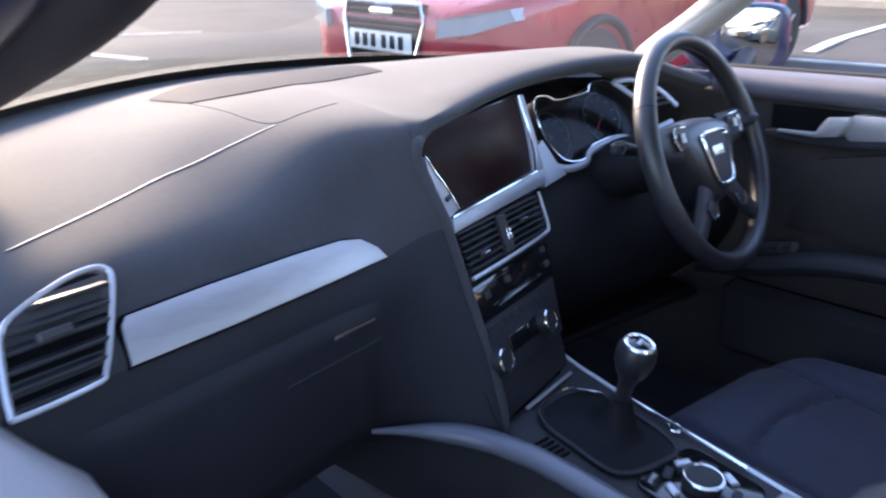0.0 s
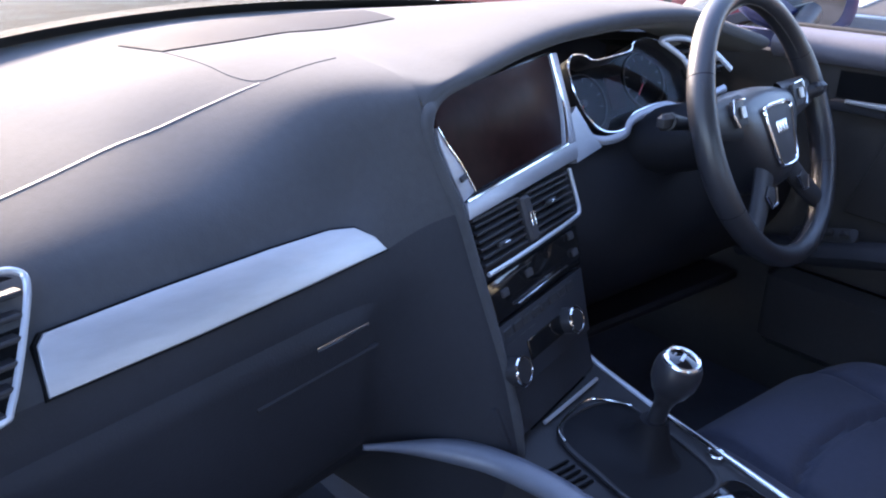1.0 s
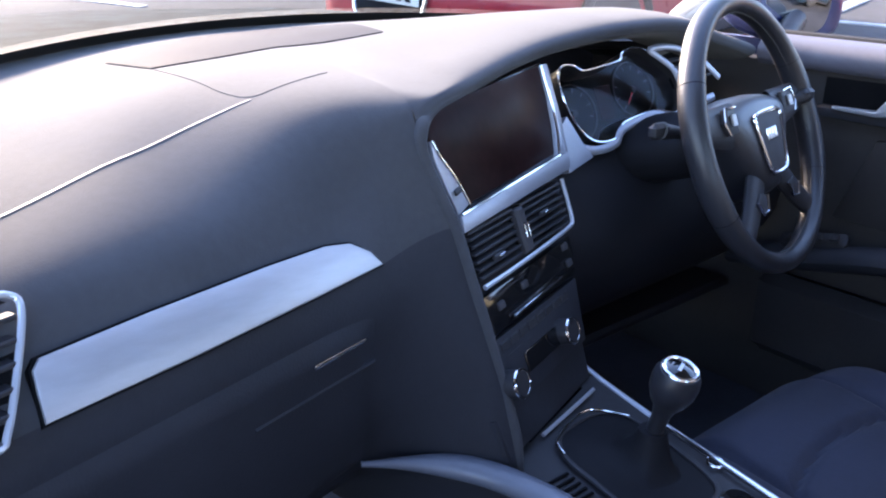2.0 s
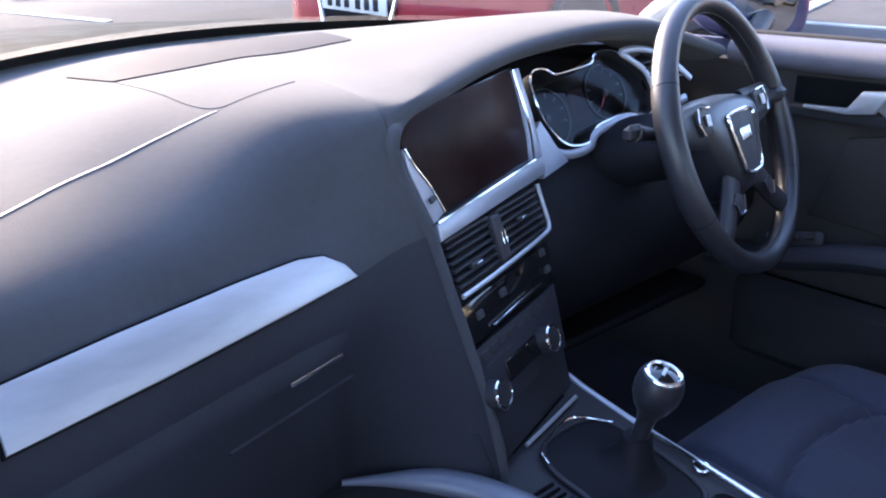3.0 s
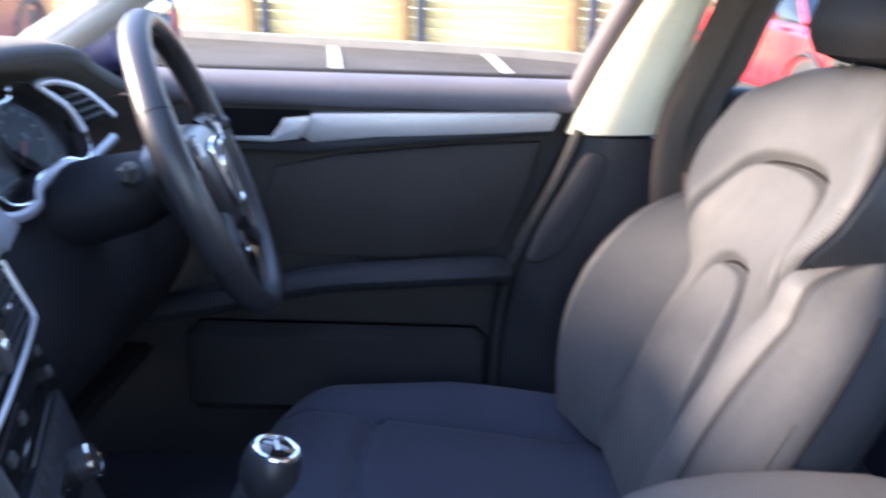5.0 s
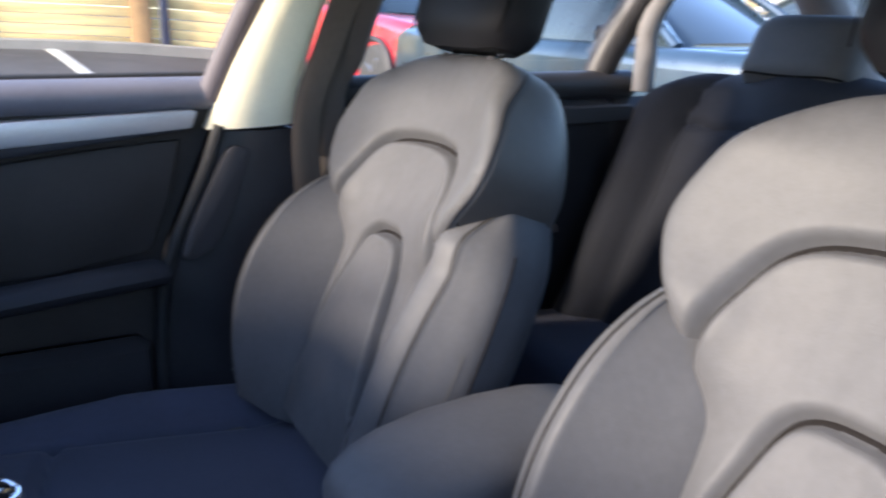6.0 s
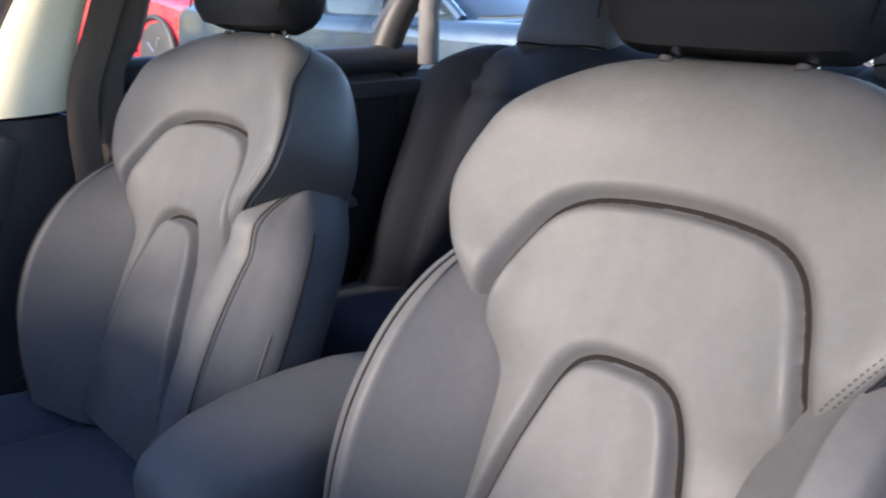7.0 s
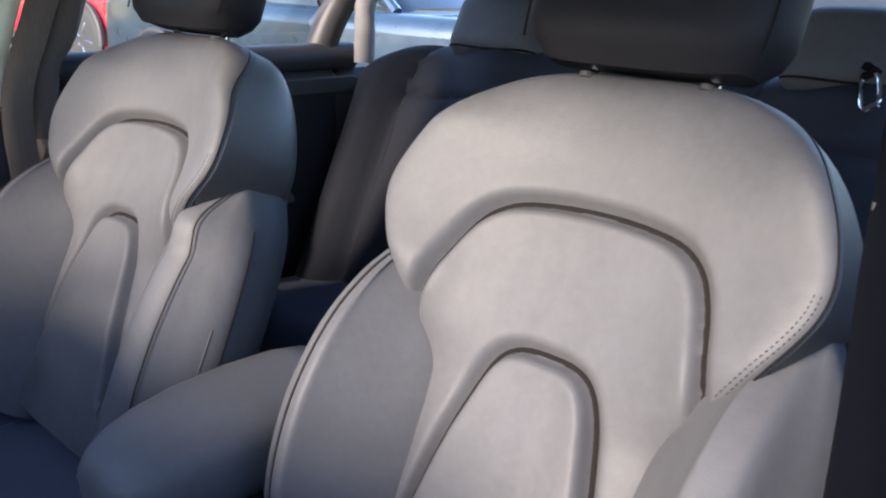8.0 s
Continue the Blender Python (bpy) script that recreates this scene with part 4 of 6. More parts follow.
def back_height(a, w):
    """How far the leather of the backrest stands forward of its plane."""
    hw = interp(w, HALF)[0]
    s = min(1.0, abs(a) / hw)
    wing = ease((w + 0.19) / 0.12) * ease((0.15 - w) / 0.10)
    h = 0.004 + 0.060 * s ** 2.2 * wing + 0.014 * math.exp(-((w + 0.28) / 0.12) ** 2) * (1 - s * s)
    for line, deep in ((ARCH_OUT, 0.018), (ARCH_IN, 0.017)):
        g = polyline_gap(a, w, line)
        under = w < interp(a, [(p[0], (p[1],)) for p in line])[0] if abs(a) < line[-1][0] else False
        h -= deep * math.exp(-(g / (0.0058 if under else 0.0085)) ** 2)
        h += (0.004 if under else 0.001) * math.exp(-(g / 0.030) ** 2)
    h -= (0.030 + 0.010 * ease((w + 0.02) / 0.08)) * (1 - math.sqrt(max(0.0, 1 - s ** 9)))
    h -= 0.034 * (1 - math.sqrt(max(0.0, 1 - min(1, max(0, (w - 0.095) / 0.0478)) ** 3.5)))
    h += 0.0014 * noise.noise(Vector((a * 12, w * 12, 3.1))) + 0.0006 * noise.noise(Vector((a * 45, w * 30, 7.7)))
    return h


# side bolster: height up the back -> inner edge, crest, how far the crest stands forward, outer edge
BOLSTER = [(-0.46, (0.110, 0.176, 0.045, 0.250)), (-0.40, (0.113, 0.182, 0.075, 0.256)), (-0.33, (0.115, 0.188, 0.098, 0.259)), (-0.26, (0.117, 0.191, 0.105, 0.260)), (-0.20, (0.122, 0.193, 0.097, 0.258)),
           (-0.15, (0.132, 0.194, 0.080, 0.254)), (-0.11, (0.148, 0.194, 0.055, 0.248)), (-0.085, (0.165, 0.195, 0.032, 0.240)), (-0.060, (0.180, 0.199, 0.006, 0.226)), (-0.045, (0.188, 0.202, -0.012, 0.217)), (-0.028, (0.192, 0.204, -0.030, 0.212))]


def bolster_ring(w, full):
    """Cross-section of a bolster, from its inner foot over the crest and round behind: (across, forward) rows. full: how far it stands out."""
    ai, ac, hc, wo = interp(w, BOLSTER)
    hc *= 1 - (1 - full) * ease((-0.075 - w) / 0.07)
    h0 = min(0.010, hc - 0.01)
    wide = wo - ac
    q = wide / 0.069
    pts = [(ai - 0.014, h0 - 0.022, 0), (ai, h0, 0), (ai + 0.32 * (ac - ai), h0 + 0.36 * (hc - h0), 0), (ai + 0.75 * (ac - ai), h0 + 0.86 * (hc - h0), 0), (ac - 0.008, hc, 0), (ac + 0.010 * q, hc - 0.004, 0),
           (ac + 0.025 * q, hc - 0.013 * q, 0), (ac + 0.60 * wide, hc - 0.45 * (hc + 0.02), 0), (ac + 0.84 * wide, hc - 0.75 * (hc + 0.02), 0), (wo, -0.03, 0), (wo - 0.004, -0.075, 0), (wo - 0.03, -0.108, 0)]
    return [(p.x, p.y) for p in spline(pts, 3)] + [(ai, -0.10)]


def build_seat(name, at, label, full):
    """A sports seat built about a point on its backrest; x across, y forward."""
    st = thing(name, at, label, "car seat", "front seats", local=True)
    bm_ = plane_frame((0, 0, 0), (-1, 0, 0), (0, -math.sin(LEAN), math.cos(LEAN)))
    B = lambda a, w, h: bm_ @ Vector((a, w, h))

    def front(u, v):
        w = -0.44 + 0.5825 * v
        a = (2 * u - 1) * interp(w, HALF)[0]
        return B(a, w, back_height(a, w))
    back = part("backrest", grid(front, 150, 200), M_LEATHER, st, "grey-black leather backrest with two arched seams")
    # wide dark tubes put the shade of the arched grooves into colour
    for line in (ARCH_OUT, ARCH_IN):
        part("seam", tube([B(a, w, back_height(a, w) - 0.0018) for a, w in line], 0.0062, 10), M_SEAM_DARK, back)

    # flanks and rear behind the leather front
    def shell(u, v):
        w = -0.44 + 0.5825 * v
        hw = interp(w, HALF)[0]
        t = math.pi * u
        low = ease((-0.078 - w) / 0.05)
        wide = hw + (0.205 - hw) * low
        rear = -0.112 + 0.035 * max(0, (v - 0.55) / 0.45) ** 2
        f = abs(math.sin(t)) ** 0.5
        a = wide * math.copysign(abs(math.cos(t)) ** 0.14, math.cos(t)) * (1 - 0.03 * f ** 6)
        h = (back_height(hw, w) * (1 - low) - 0.035 * low) * (1 - f) + rear * f
        return B(a, w, h)
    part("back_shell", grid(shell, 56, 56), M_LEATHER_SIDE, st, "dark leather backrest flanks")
    ws = [-0.028 - 0.432 * (k / 40) ** 1.2 for k in range(41)]
    for sx in (-1, 1):
        rings = [bolster_ring(w, full[sx > 0]) for w in ws]
        bol = part("side_bolster", loft([[B(sx * p, w, h) for p, h in r] for r, w in zip(rings, ws)]), M_LEATHER, st, "grey-black leather side bolster")
        at_ring = lambda i, lift=0.0004, k0=3, shift=0.0: [B(sx * (r[i][0] + shift), w, r[i][1] + lift) for r, w in list(zip(rings, ws))[k0:]]
        crest = 18 if sx > 0 else 14
        if full[sx > 0] < 1.0 or sx < 0:
            part("bolster_seam", tube(at_ring(crest, 0.0002), 0.0009, 6), M_SEAM_DARK, bol)
            part("bolster_stitch", tube(at_ring(crest, 0.0006, 4, -0.0045), 0.0007, 5), M_STITCH, bol)
            part("bolster_stitch", tube(at_ring(crest, 0.0002, 4, 0.0030), 0.0006, 5), M_STITCH, bol)
        part("outer_seam", tube(at_ring(25, 0.0, 20), 0.0010, 6), M_STITCH, bol)
        part("flank_seam", tube([B(sx * (r[27][0] + 0.0006), w, r[27][1]) for r, w in list(zip(rings, ws))[8:]], 0.0012, 6), M_SEAM_DARK, bol)
        rim = [(interp(w, HALF)[0] * 0.994, w) for w in (-0.12 + 0.25 * i / 30 for i in range(31))]
        part("shield_edge_seam", tube([B(sx * a, w, back_height(a, w) + 0.0004) for a, w in rim], 0.0008, 6), M_SEAM_DARK, back)
        if sx > 0:
            stitches = bmesh.new()
            for i in range(22):
                w = -0.020 - 0.0042 * i
                for off in (0.006, 0.0105):
                    ends = []
                    for d in (0.0, -0.0022):
                        a = interp(w + d, HALF)[0] - off
                        ends.append(B(sx * a, w + d, back_height(a, w + d) + 0.0002))
                    tube(ends, 0.0004, 5, bm=stitches)
            part("shield_stitching", stitches, M_SEAM_DARK, back)
        # level seam across the flank, with two gathered folds under it
        level = [B(sx * (a + 0.001), w, h) for a, w, h in ((0.203, -0.064, 0.012), (0.2120, -0.050, -0.02), (0.2095, -0.038, -0.050), (0.203, -0.028, -0.075))]
        part("level_seam", tube(spline(level, 4), 0.0016, 6), M_SEAM_DARK, st)

    # cushion
    def cushion(u, v):
        x = -0.255 + 0.51 * u
        y = 0.12 + 0.55 * v
        s = abs(2 * u - 1)
        z = -0.425 + 0.055 * max(0, (v - 0.2) / 0.8) - 0.01 + 0.034 * ease((s - 0.55) / 0.3) * (1 - 0.6 * v * v) - 0.055 * max(0, (s - 0.88) / 0.12) ** 2
        z -= 0.085 * max(0, (v - 0.80) / 0.20) ** 2.2 + 0.05 * max(0, v - 0.5) * max(0, s - 0.5) * 4
        z -= 0.014 * math.exp(-((abs(abs(x) - 0.145)) / 0.008) ** 2) * (v < 0.97)
        z -= 0.013 * math.exp(-((y - 0.51 + 1.2 * x * x) / 0.008) ** 2) * (s < 0.58)
        z += 0.002 * noise.noise(Vector((x * 9, y * 9, at[0])))
        return Vector((x, y + 0.02 * (1 - s ** 4) * v, z))
    part("cushion", grid(cushion, 90, 80), M_CUSHION, st, "cloth cushion, blue shade put into its dark colour")
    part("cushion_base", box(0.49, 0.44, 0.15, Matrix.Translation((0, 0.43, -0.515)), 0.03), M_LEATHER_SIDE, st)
    part("seat_plinth", box(0.42, 0.40, 0.105, Matrix.Translation((0, 0.40, -0.62)), 0.01), M_BLACK, st)
    for sx in (-1, 1):
        part("hinge_cap", revolve([(0, 0), (0.03, 0), (0.026, 0.012), (0, 0.014)], plane_frame((sx * 0.245, 0.20, -0.40), (0, sx, 0), (0, 0, 1)), 18), M_BLACK, st)
    # headrest
    rings = []
    for k in range(15):
        t = k / 14
        w = 0.133 + 0.20 * t
        end = min(1, min(t, 1 - t) * 7) ** 0.5
        hw = 0.128 * (1 - 0.16 * abs(2 * t - 0.7) ** 3) * (0.86 + 0.14 * end)
        d = 0.047 * (0.62 + 0.38 * end)
        rings.append([B(hw * math.copysign(abs(math.cos(q)) ** 0.45, math.cos(q)), w + 0.010 * math.cos(q) ** 2 + 0.012 * (math.sin(q) < 0) * math.sin(q) ** 2 * (1 - t), 0.001 + 0.02 * t + d * math.copysign(abs(math.sin(q)) ** 0.72, math.sin(q))) for q in (2 * math.pi * i / 36 for i in range(36))])
    head = part("headrest", loft(rings), M_HEADREST, st, "padded headrest, roof shade put into its black colour")
    for sx in (-1, 1):
        side = [B(sx * 0.1200 * (1 - 0.16 * abs(2 * t - 0.7) ** 3), 0.133 + 0.20 * t, 0.033 + 0.02 * t) for t in (0.1 + 0.8 * i / 12 for i in range(13))]
        part("headrest_seam", tube(side, 0.0012, 6), M_SEAM_DARK, head)
        part("headrest_rod", tube([B(sx * 0.062, 0.120, -0.02), B(sx * 0.062, 0.19, -0.015)], 0.006, 10), M_CHROME, st, "chrome headrest rod")
        part("rod_collar", revolve([(0, 0), (0.0075, 0), (0.007, 0.005), (0, 0.005)], bm_ @ plane_frame((sx * 0.062, 0.131, -0.006), (1, 0, 0), (0, 0, -1)), 14), M_GREY, st)
    return st


driver_seat = build_seat("driver_seat", (0.378, -0.685, 0.915), "grey-black leather driver's sports seat behind the steering wheel", (1.05, 0.5))
passenger_seat = build_seat("passenger_seat", (-0.297, -0.745, 0.915), "grey-black leather front passenger seat beside the open door", (0.97, 1.0))


def build_rear_bench():
    rb = thing("rear_bench", (0, -1.3, 0.33), "dark leather rear bench with padded headrests", "car seat")
    fr = plane_frame((0, -1.31, 0.74), (-1, 0, 0), (0, -math.sin(radians(24)), math.cos(radians(24))))

    def back(u, v):
        x = -0.70 + 1.40 * u
        s = abs(x) / 0.70
        top = 0.285 - 0.11 * max(0, (s - 0.72) / 0.28) ** 1.8
        w = -0.28 + (top + 0.28) * v
        h = 0.05 + 0.02 * math.cos(math.pi * 2 * (abs(x) - 0.34) / 0.34) - 0.05 * max(0, (v - 0.9) / 0.1) ** 2 - 0.05 * max(0, (s - 0.90) / 0.10) ** 2
        edge = 0.575 - 0.55 * max(0, w - 0.10) ** 1.6
        h += 0.022 * ease((abs(x) - edge) / 0.05)
        h -= 0.012 * math.exp(-((abs(x) - 0.16) / 0.008) ** 2) + 0.014 * math.exp(-((abs(x) - edge) / 0.007) ** 2) + 0.010 * math.exp(-((w - 0.157) / 0.007) ** 2) * (abs(x) < edge)
        h += 0.003 * noise.noise(Vector((x * 7, w * 7, 1.0)))
        return fr @ Vector((x, w, h))
    part("backrest", grid(back, 140, 70), M_REAR, rb, "leather rear backrest, cabin shade put into its dark colour")
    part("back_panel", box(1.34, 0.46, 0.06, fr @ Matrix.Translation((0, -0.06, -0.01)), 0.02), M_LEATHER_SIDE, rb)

    def squab(u, v):
        x, y = -0.66 + 1.32 * u, -1.42 + 0.50 * v
        return Vector((x, y, 0.50 + 0.03 * v - 0.09 * max(0, (v - 0.85) / 0.15) ** 2 - 0.01 * math.exp(-((abs(x) - 0.16) / 0.01) ** 2)))
    part("squab", grid(squab, 60, 30), M_CUSHION, rb, "rear seat squab, blue shade put into its dark colour")
    for x, w in ((0.315, 0.132), (-0.370, 0.115)):
        rings = []
        for k in range(13):
            t = k / 12
            end = min(1, min(t, 1 - t) * 5) ** 0.6
            ww = w * (0.86 + 0.14 * end) * (1 - 0.05 * t)
            d = 0.045 * (0.5 + 0.5 * end)
            rings.append([fr @ Vector((x + ww * math.copysign(abs(math.cos(q)) ** 0.5, math.cos(q)), 0.246 + 0.128 * t, 0.02 + d * math.copysign(abs(math.sin(q)) ** 0.8, math.sin(q)))) for q in (2 * math.pi * i / 28 for i in range(28))])
        hd = part("headrest", loft(rings), M_REAR_HEAD, rb, "grey rear headrest, window light put into its tone")
        part("headrest_welt", tube([fr @ Vector((x + w * (2 * i / 16 - 1) * 0.93, 0.262 - 0.006 * math.cos(math.pi * (i / 16 - 0.5)), 0.058 - 0.02 * abs(2 * i / 16 - 1) ** 6)) for i in range(17)], 0.0022, 6), M_SEAM_DARK, hd)
        for sx in (-1, 1):
            part("headrest_rod", tube([fr @ Vector((x + 0.05 * sx, 0.235, 0.02)), fr @ Vector((x + 0.05 * sx, 0.33, 0.02))], 0.005, 8), M_CHROME, rb)


build_rear_bench()


def build_rear_belt():
    rb = thing("rear_seat_belt", (-0.32, -1.36, 0.96), "rear seat belt tongue with a chrome loop on black webbing", "seat belt")
    tf = plane_frame((-0.335, -1.334, 0.990), (-0.85, 0.1, 0.5), (-0.55, -0.25, 0.8))
    o = [(p.x, p.y, 0) for p in spline([(-0.010, -0.022, 0), (0.010, -0.022, 0), (0.013, 0.0, 0), (0.010, 0.026, 0), (-0.010, 0.026, 0), (-0.013, 0.0, 0)], 5, True)]
    part("tongue", tube([tf @ Vector(p) for p in o], 0.0028, 8, True), M_CHROME, rb, "chrome belt tongue loop")
    part("tongue_foot", box(0.024, 0.010, 0.006, tf @ Matrix.Translation((0, -0.025, 0)), 0.002), M_CHROME, rb)
    part("tongue_grip", box(0.026, 0.014, 0.010, tf @ Matrix.Translation((0, 0.032, 0)), 0.004), M_INK, rb)
    part("webbing", tube(spline([tf @ Vector((0, 0.036, 0)), tf @ Vector((0.012, 0.052, -0.012)), Vector((-0.385, -1.405, 1.02)), Vector((-0.46, -1.60, 0.95))], 6), 0.014, 8, flat=0.08, up=(0, 1, 0.3)), M_INK, rb)


build_rear_belt()


# ---- car body round the cabin ----
def build_body():
    fl = part("floor", box(1.62, 2.60, 0.03, Matrix.Translation((0, -0.55, 0.30)), 0.005), M_CARPET)
    tagged(fl, "black carpeted car floor", "floor", kind="structure")
    fw = part("bulkhead", box(1.62, 0.03, 0.66, Matrix.Translation((0, 0.62, 0.62)), 0.005), M_CARPET)
    tagged(fw, "black carpeted bulkhead below the dashboard", "bulkhead", kind="structure")
    tunnel = part("tunnel", box(0.26, 1.9, 0.16, Matrix.Translation((0.01, -0.42, 0.37)), 0.05), M_CARPET)
    tagged(tunnel, "carpeted transmission tunnel along the floor", "floor", kind="structure")

    def roof(u, v):
        x, y = -0.60 + 1.2 * u, -0.17 - 1.43 * v
        return Vector((x, y, 1.415 - 0.12 * abs(x / 0.6) ** 3 - 0.05 * ((v - 0.45) / 0.55) ** 2 - 0.090 * max(0, (0.28 - v) / 0.28) ** 2))
    lin = part("ceiling", grid(roof, 24, 24), M_LINER)
    tagged(lin, "pale grey cloth headliner of the car", "ceiling", kind="structure")
    out = part("roof", grid(lambda u, v: roof(u, v) + Vector((0, 0, 0.03)), 24, 24), M_BLUE)
    tagged(out, "dark blue metallic car roof", "roof", kind="structure")

    # windscreen with its black border
    def screen(u, v):
        x = (-0.64 + 1.28 * u) * (1 - 0.12 * v)
        yb, zb = base_edge(x)
        return Vector((x, yb + 0.02 + (-yb - 0.19) * v, zb - 0.004 + (1.330 - 0.09 * abs(x / 0.6) ** 3 - zb) * v + 0.02 * math.sin(math.pi * v)))
    ws = thing("windscreen", (0, 0.6, 1.0), "clear laminated windscreen with a black border", "window", kind="structure")
    pane = part("pane", grid(screen, 24, 16), M_GLASS, ws)
    pane.visible_shadow = False
    part("black_border", grid(lambda u, v: screen(u, 0.062 * v) + Vector((0, -0.003, -0.003)), 48, 3), M_RUBBER, ws)

    # bonnet
    def bonnet(u, v):
        x = -0.80 + 1.6 * u
        y = base_edge(x)[0] + 0.10 + 1.15 * v
        return Vector((x, y, 0.984 - 0.005 * v - 0.045 * v * v - 0.30 * max(0, v - 0.8) ** 1.5 - 0.10 * abs(x / 0.8) ** 4 + 0.010 * math.exp(-((abs(x) - 0.45) / 0.05) ** 2)))
    tagged(part("bonnet", grid(bonnet, 32, 24), M_BONNET), "dark blue metallic bonnet mottled with dew", "car bonnet", kind="structure")
    # scuttle with wipers
    tagged(part("scuttle", grid(lambda u, v: Vector((-0.68 + 1.36 * u, base_edge(-0.68 + 1.36 * u)[0] + 0.015 + 0.10 * v, 0.965 - 0.02 * math.sin(math.pi * v))), 24, 4), M_RUBBER), "black plastic scuttle panel below the windscreen", "scuttle", kind="structure")

    # A pillars
    for sx in (-1, 1):
        bm = bmesh.new()
        path = spline([(0.72, 0.47, 0.93), (0.63, 0.36, 1.005), (0.585, 0.10, 1.086), (0.568, -0.15, 1.158), (0.56, -0.35, 1.25), (0.57, -0.48, 1.33)] if sx < 0 else
                      [(0.72, 0.42, 0.93), (0.70, 0.36, 1.00), (0.66, 0.22, 1.08), (0.62, 0.08, 1.17), (0.585, -0.08, 1.27), (0.56, -0.2, 1.34)], 6)
        tube([Vector((sx * p.x, p.y, p.z)) for p in path], 0.040, 12, bm=bm, flat=0.75)
        if sx < 0:
            tagged(part("pillar_skin", tube([Vector((-p.x - 0.055, p.y + 0.01, p.z + 0.004)) for p in path], 0.036, 12, flat=0.8), M_BLUE), "dark blue outer skin of the windscreen pillar", "pillar", kind="structure")
        tagged(part("a_pillar", bm, M_GREY if sx < 0 else M_LINER), "grey plastic windscreen pillar trim" if sx < 0 else "pale grey windscreen pillar trim", "pillar", kind="structure")


build_body()


# ---- driver's side ----
def build_driver_door():
    d = thing("door_1", (0.72, -0.2, 0.36), "closed black driver's door with a silver trim strip", "car door", kind="structure")
    yz = lambda x: plane_frame((x, 0, 0), (0, -1, 0), (0, 0, 1))
    # inner card, seen from the cabin: outline as (backwards, up)
    part("door_card", prism([(-0.62, 0.31), (0.37, 0.31), (0.375, 0.60), (0.385, 0.71), (0.44, 0.84), (0.47, 0.90), (0.49, 0.945), (-0.62, 0.945)], 0.03, yz(0.735), 0.004), M_DOOR, d, "black door card")
    part("sill_pad", grid(lambda u, v: Vector((0.752 + 0.043 * math.cos(math.pi * (0.35 + 0.95 * v)), 0.22 - 0.712 * u, 0.960 + 0.028 * math.sin(math.pi * (0.35 + 0.95 * v)))), 24, 14), M_SILL, d, "padded window sill, bluish sky light put into its grey")
    part("window_seal", tube([(0.762, 0.22, 0.986), (0.762, -0.49, 0.987)], 0.008, 8), M_RUBBER, d)
    part("trim_strip", prism([(0.045, 0.892), (0.062, 0.928), (0.44, 0.940), (0.447, 0.936), (0.437, 0.911), (0.30, 0.901), (0.16, 0.893), (0.06, 0.882)], 0.03, plane_frame((0.706, 0, 0), (0, -1, 0), (0, 0, 1)), 0.003), M_ALU, d, "brushed aluminium door strip")
    part("trim_lower", prism([(-0.10, 0.868), (0.05, 0.866), (0.20, 0.882), (0.33, 0.897), (0.43, 0.908), (0.43, 0.917), (0.28, 0.905), (0.13, 0.890), (0.0, 0.884), (-0.10, 0.884)], 0.03, plane_frame((0.708, 0, 0), (0, -1, 0), (0, 0, 1)), 0.004), M_DASH_LOW, d)
    part("handle_recess", prism([(-0.10, 0.886), (0.045, 0.888), (0.055, 0.93), (-0.10, 0.930)], 0.004, plane_frame((0.730, 0, 0), (0, -1, 0), (0, 0, 1))), M_INK, d)
    h = part("door_handle", prism([(-0.070, 0.889), (0.0, 0.891), (0.012, 0.908), (0.02, 0.920), (0.058, 0.924), (0.058, 0.914), (0.042, 0.888), (0.0, 0.882), (-0.070, 0.884)], 0.012, plane_frame((0.698, 0, 0), (0, -1, 0), (0, 0, 1)), 0.003), M_SATIN, d, "satin chrome door pull")
    # padded insert and armrest
    part("door_insert", prism([(-0.05, 0.70), (0.0, 0.84), (0.10, 0.862), (0.30, 0.884), (0.42, 0.892), (0.40, 0.80), (0.365, 0.715), (0.2, 0.690)], 0.02, plane_frame((0.723, 0, 0), (0, -1, 0), (0, 0, 1)), 0.006), M_DOOR, d, "dark padded door insert")
    arm = spline([(0.70, 0.20, 0.60), (0.69, 0.05, 0.632), (0.675, -0.08, 0.668), (0.675, -0.22, 0.682), (0.685, -0.33, 0.688), (0.70, -0.365, 0.685)], 6)
    part("door_armrest", tube(arm, 0.036, 14, flat=0.6), M_DASH_LOW, d, "black padded armrest")
    sw = part("switch_panel", prism(rounded(0.12, 0.026, 0.010), 0.006, plane_frame((0.685, 0.055, 0.666), (0, -1, 0.24), (0.55, 0.2, 0.8)), 0.002), M_BLACK, d, "black window switch panel")
    for i in range(4):
        part("switch", box(0.016, 0.012, 0.006, plane_frame((0.680, 0.095 - 0.026 * i, 0.662 + 0.0062 * i), (0, -1, 0.24), (0.55, 0.2, 0.8)), 0.002), M_BLACK, sw)
        part("switch_mark", box(0.004, 0.0016, 0.001, plane_frame((0.6775, 0.095 - 0.026 * i, 0.6645 + 0.0062 * i), (0, -1, 0.24), (0.55, 0.2, 0.8)), 0.0003), M_CHROME, sw)
    part("door_pocket", box(0.05, 0.50, 0.16, Matrix.Translation((0.715, -0.10, 0.50)), 0.02), M_BLACK, d)
    part("outer_skin", prism([(-0.55, 0.30), (0.42, 0.30), (0.45, 0.70), (0.50, 0.96), (-0.40, 0.965), (-0.55, 0.94)], 0.02, plane_frame((0.87, 0, 0), (0, 1, 0), (0, 0, 1)) @ Matrix.Scale(-1, 4, (1, 0, 0)), 0.005), M_BLUE, d, "dark blue metallic outer skin")
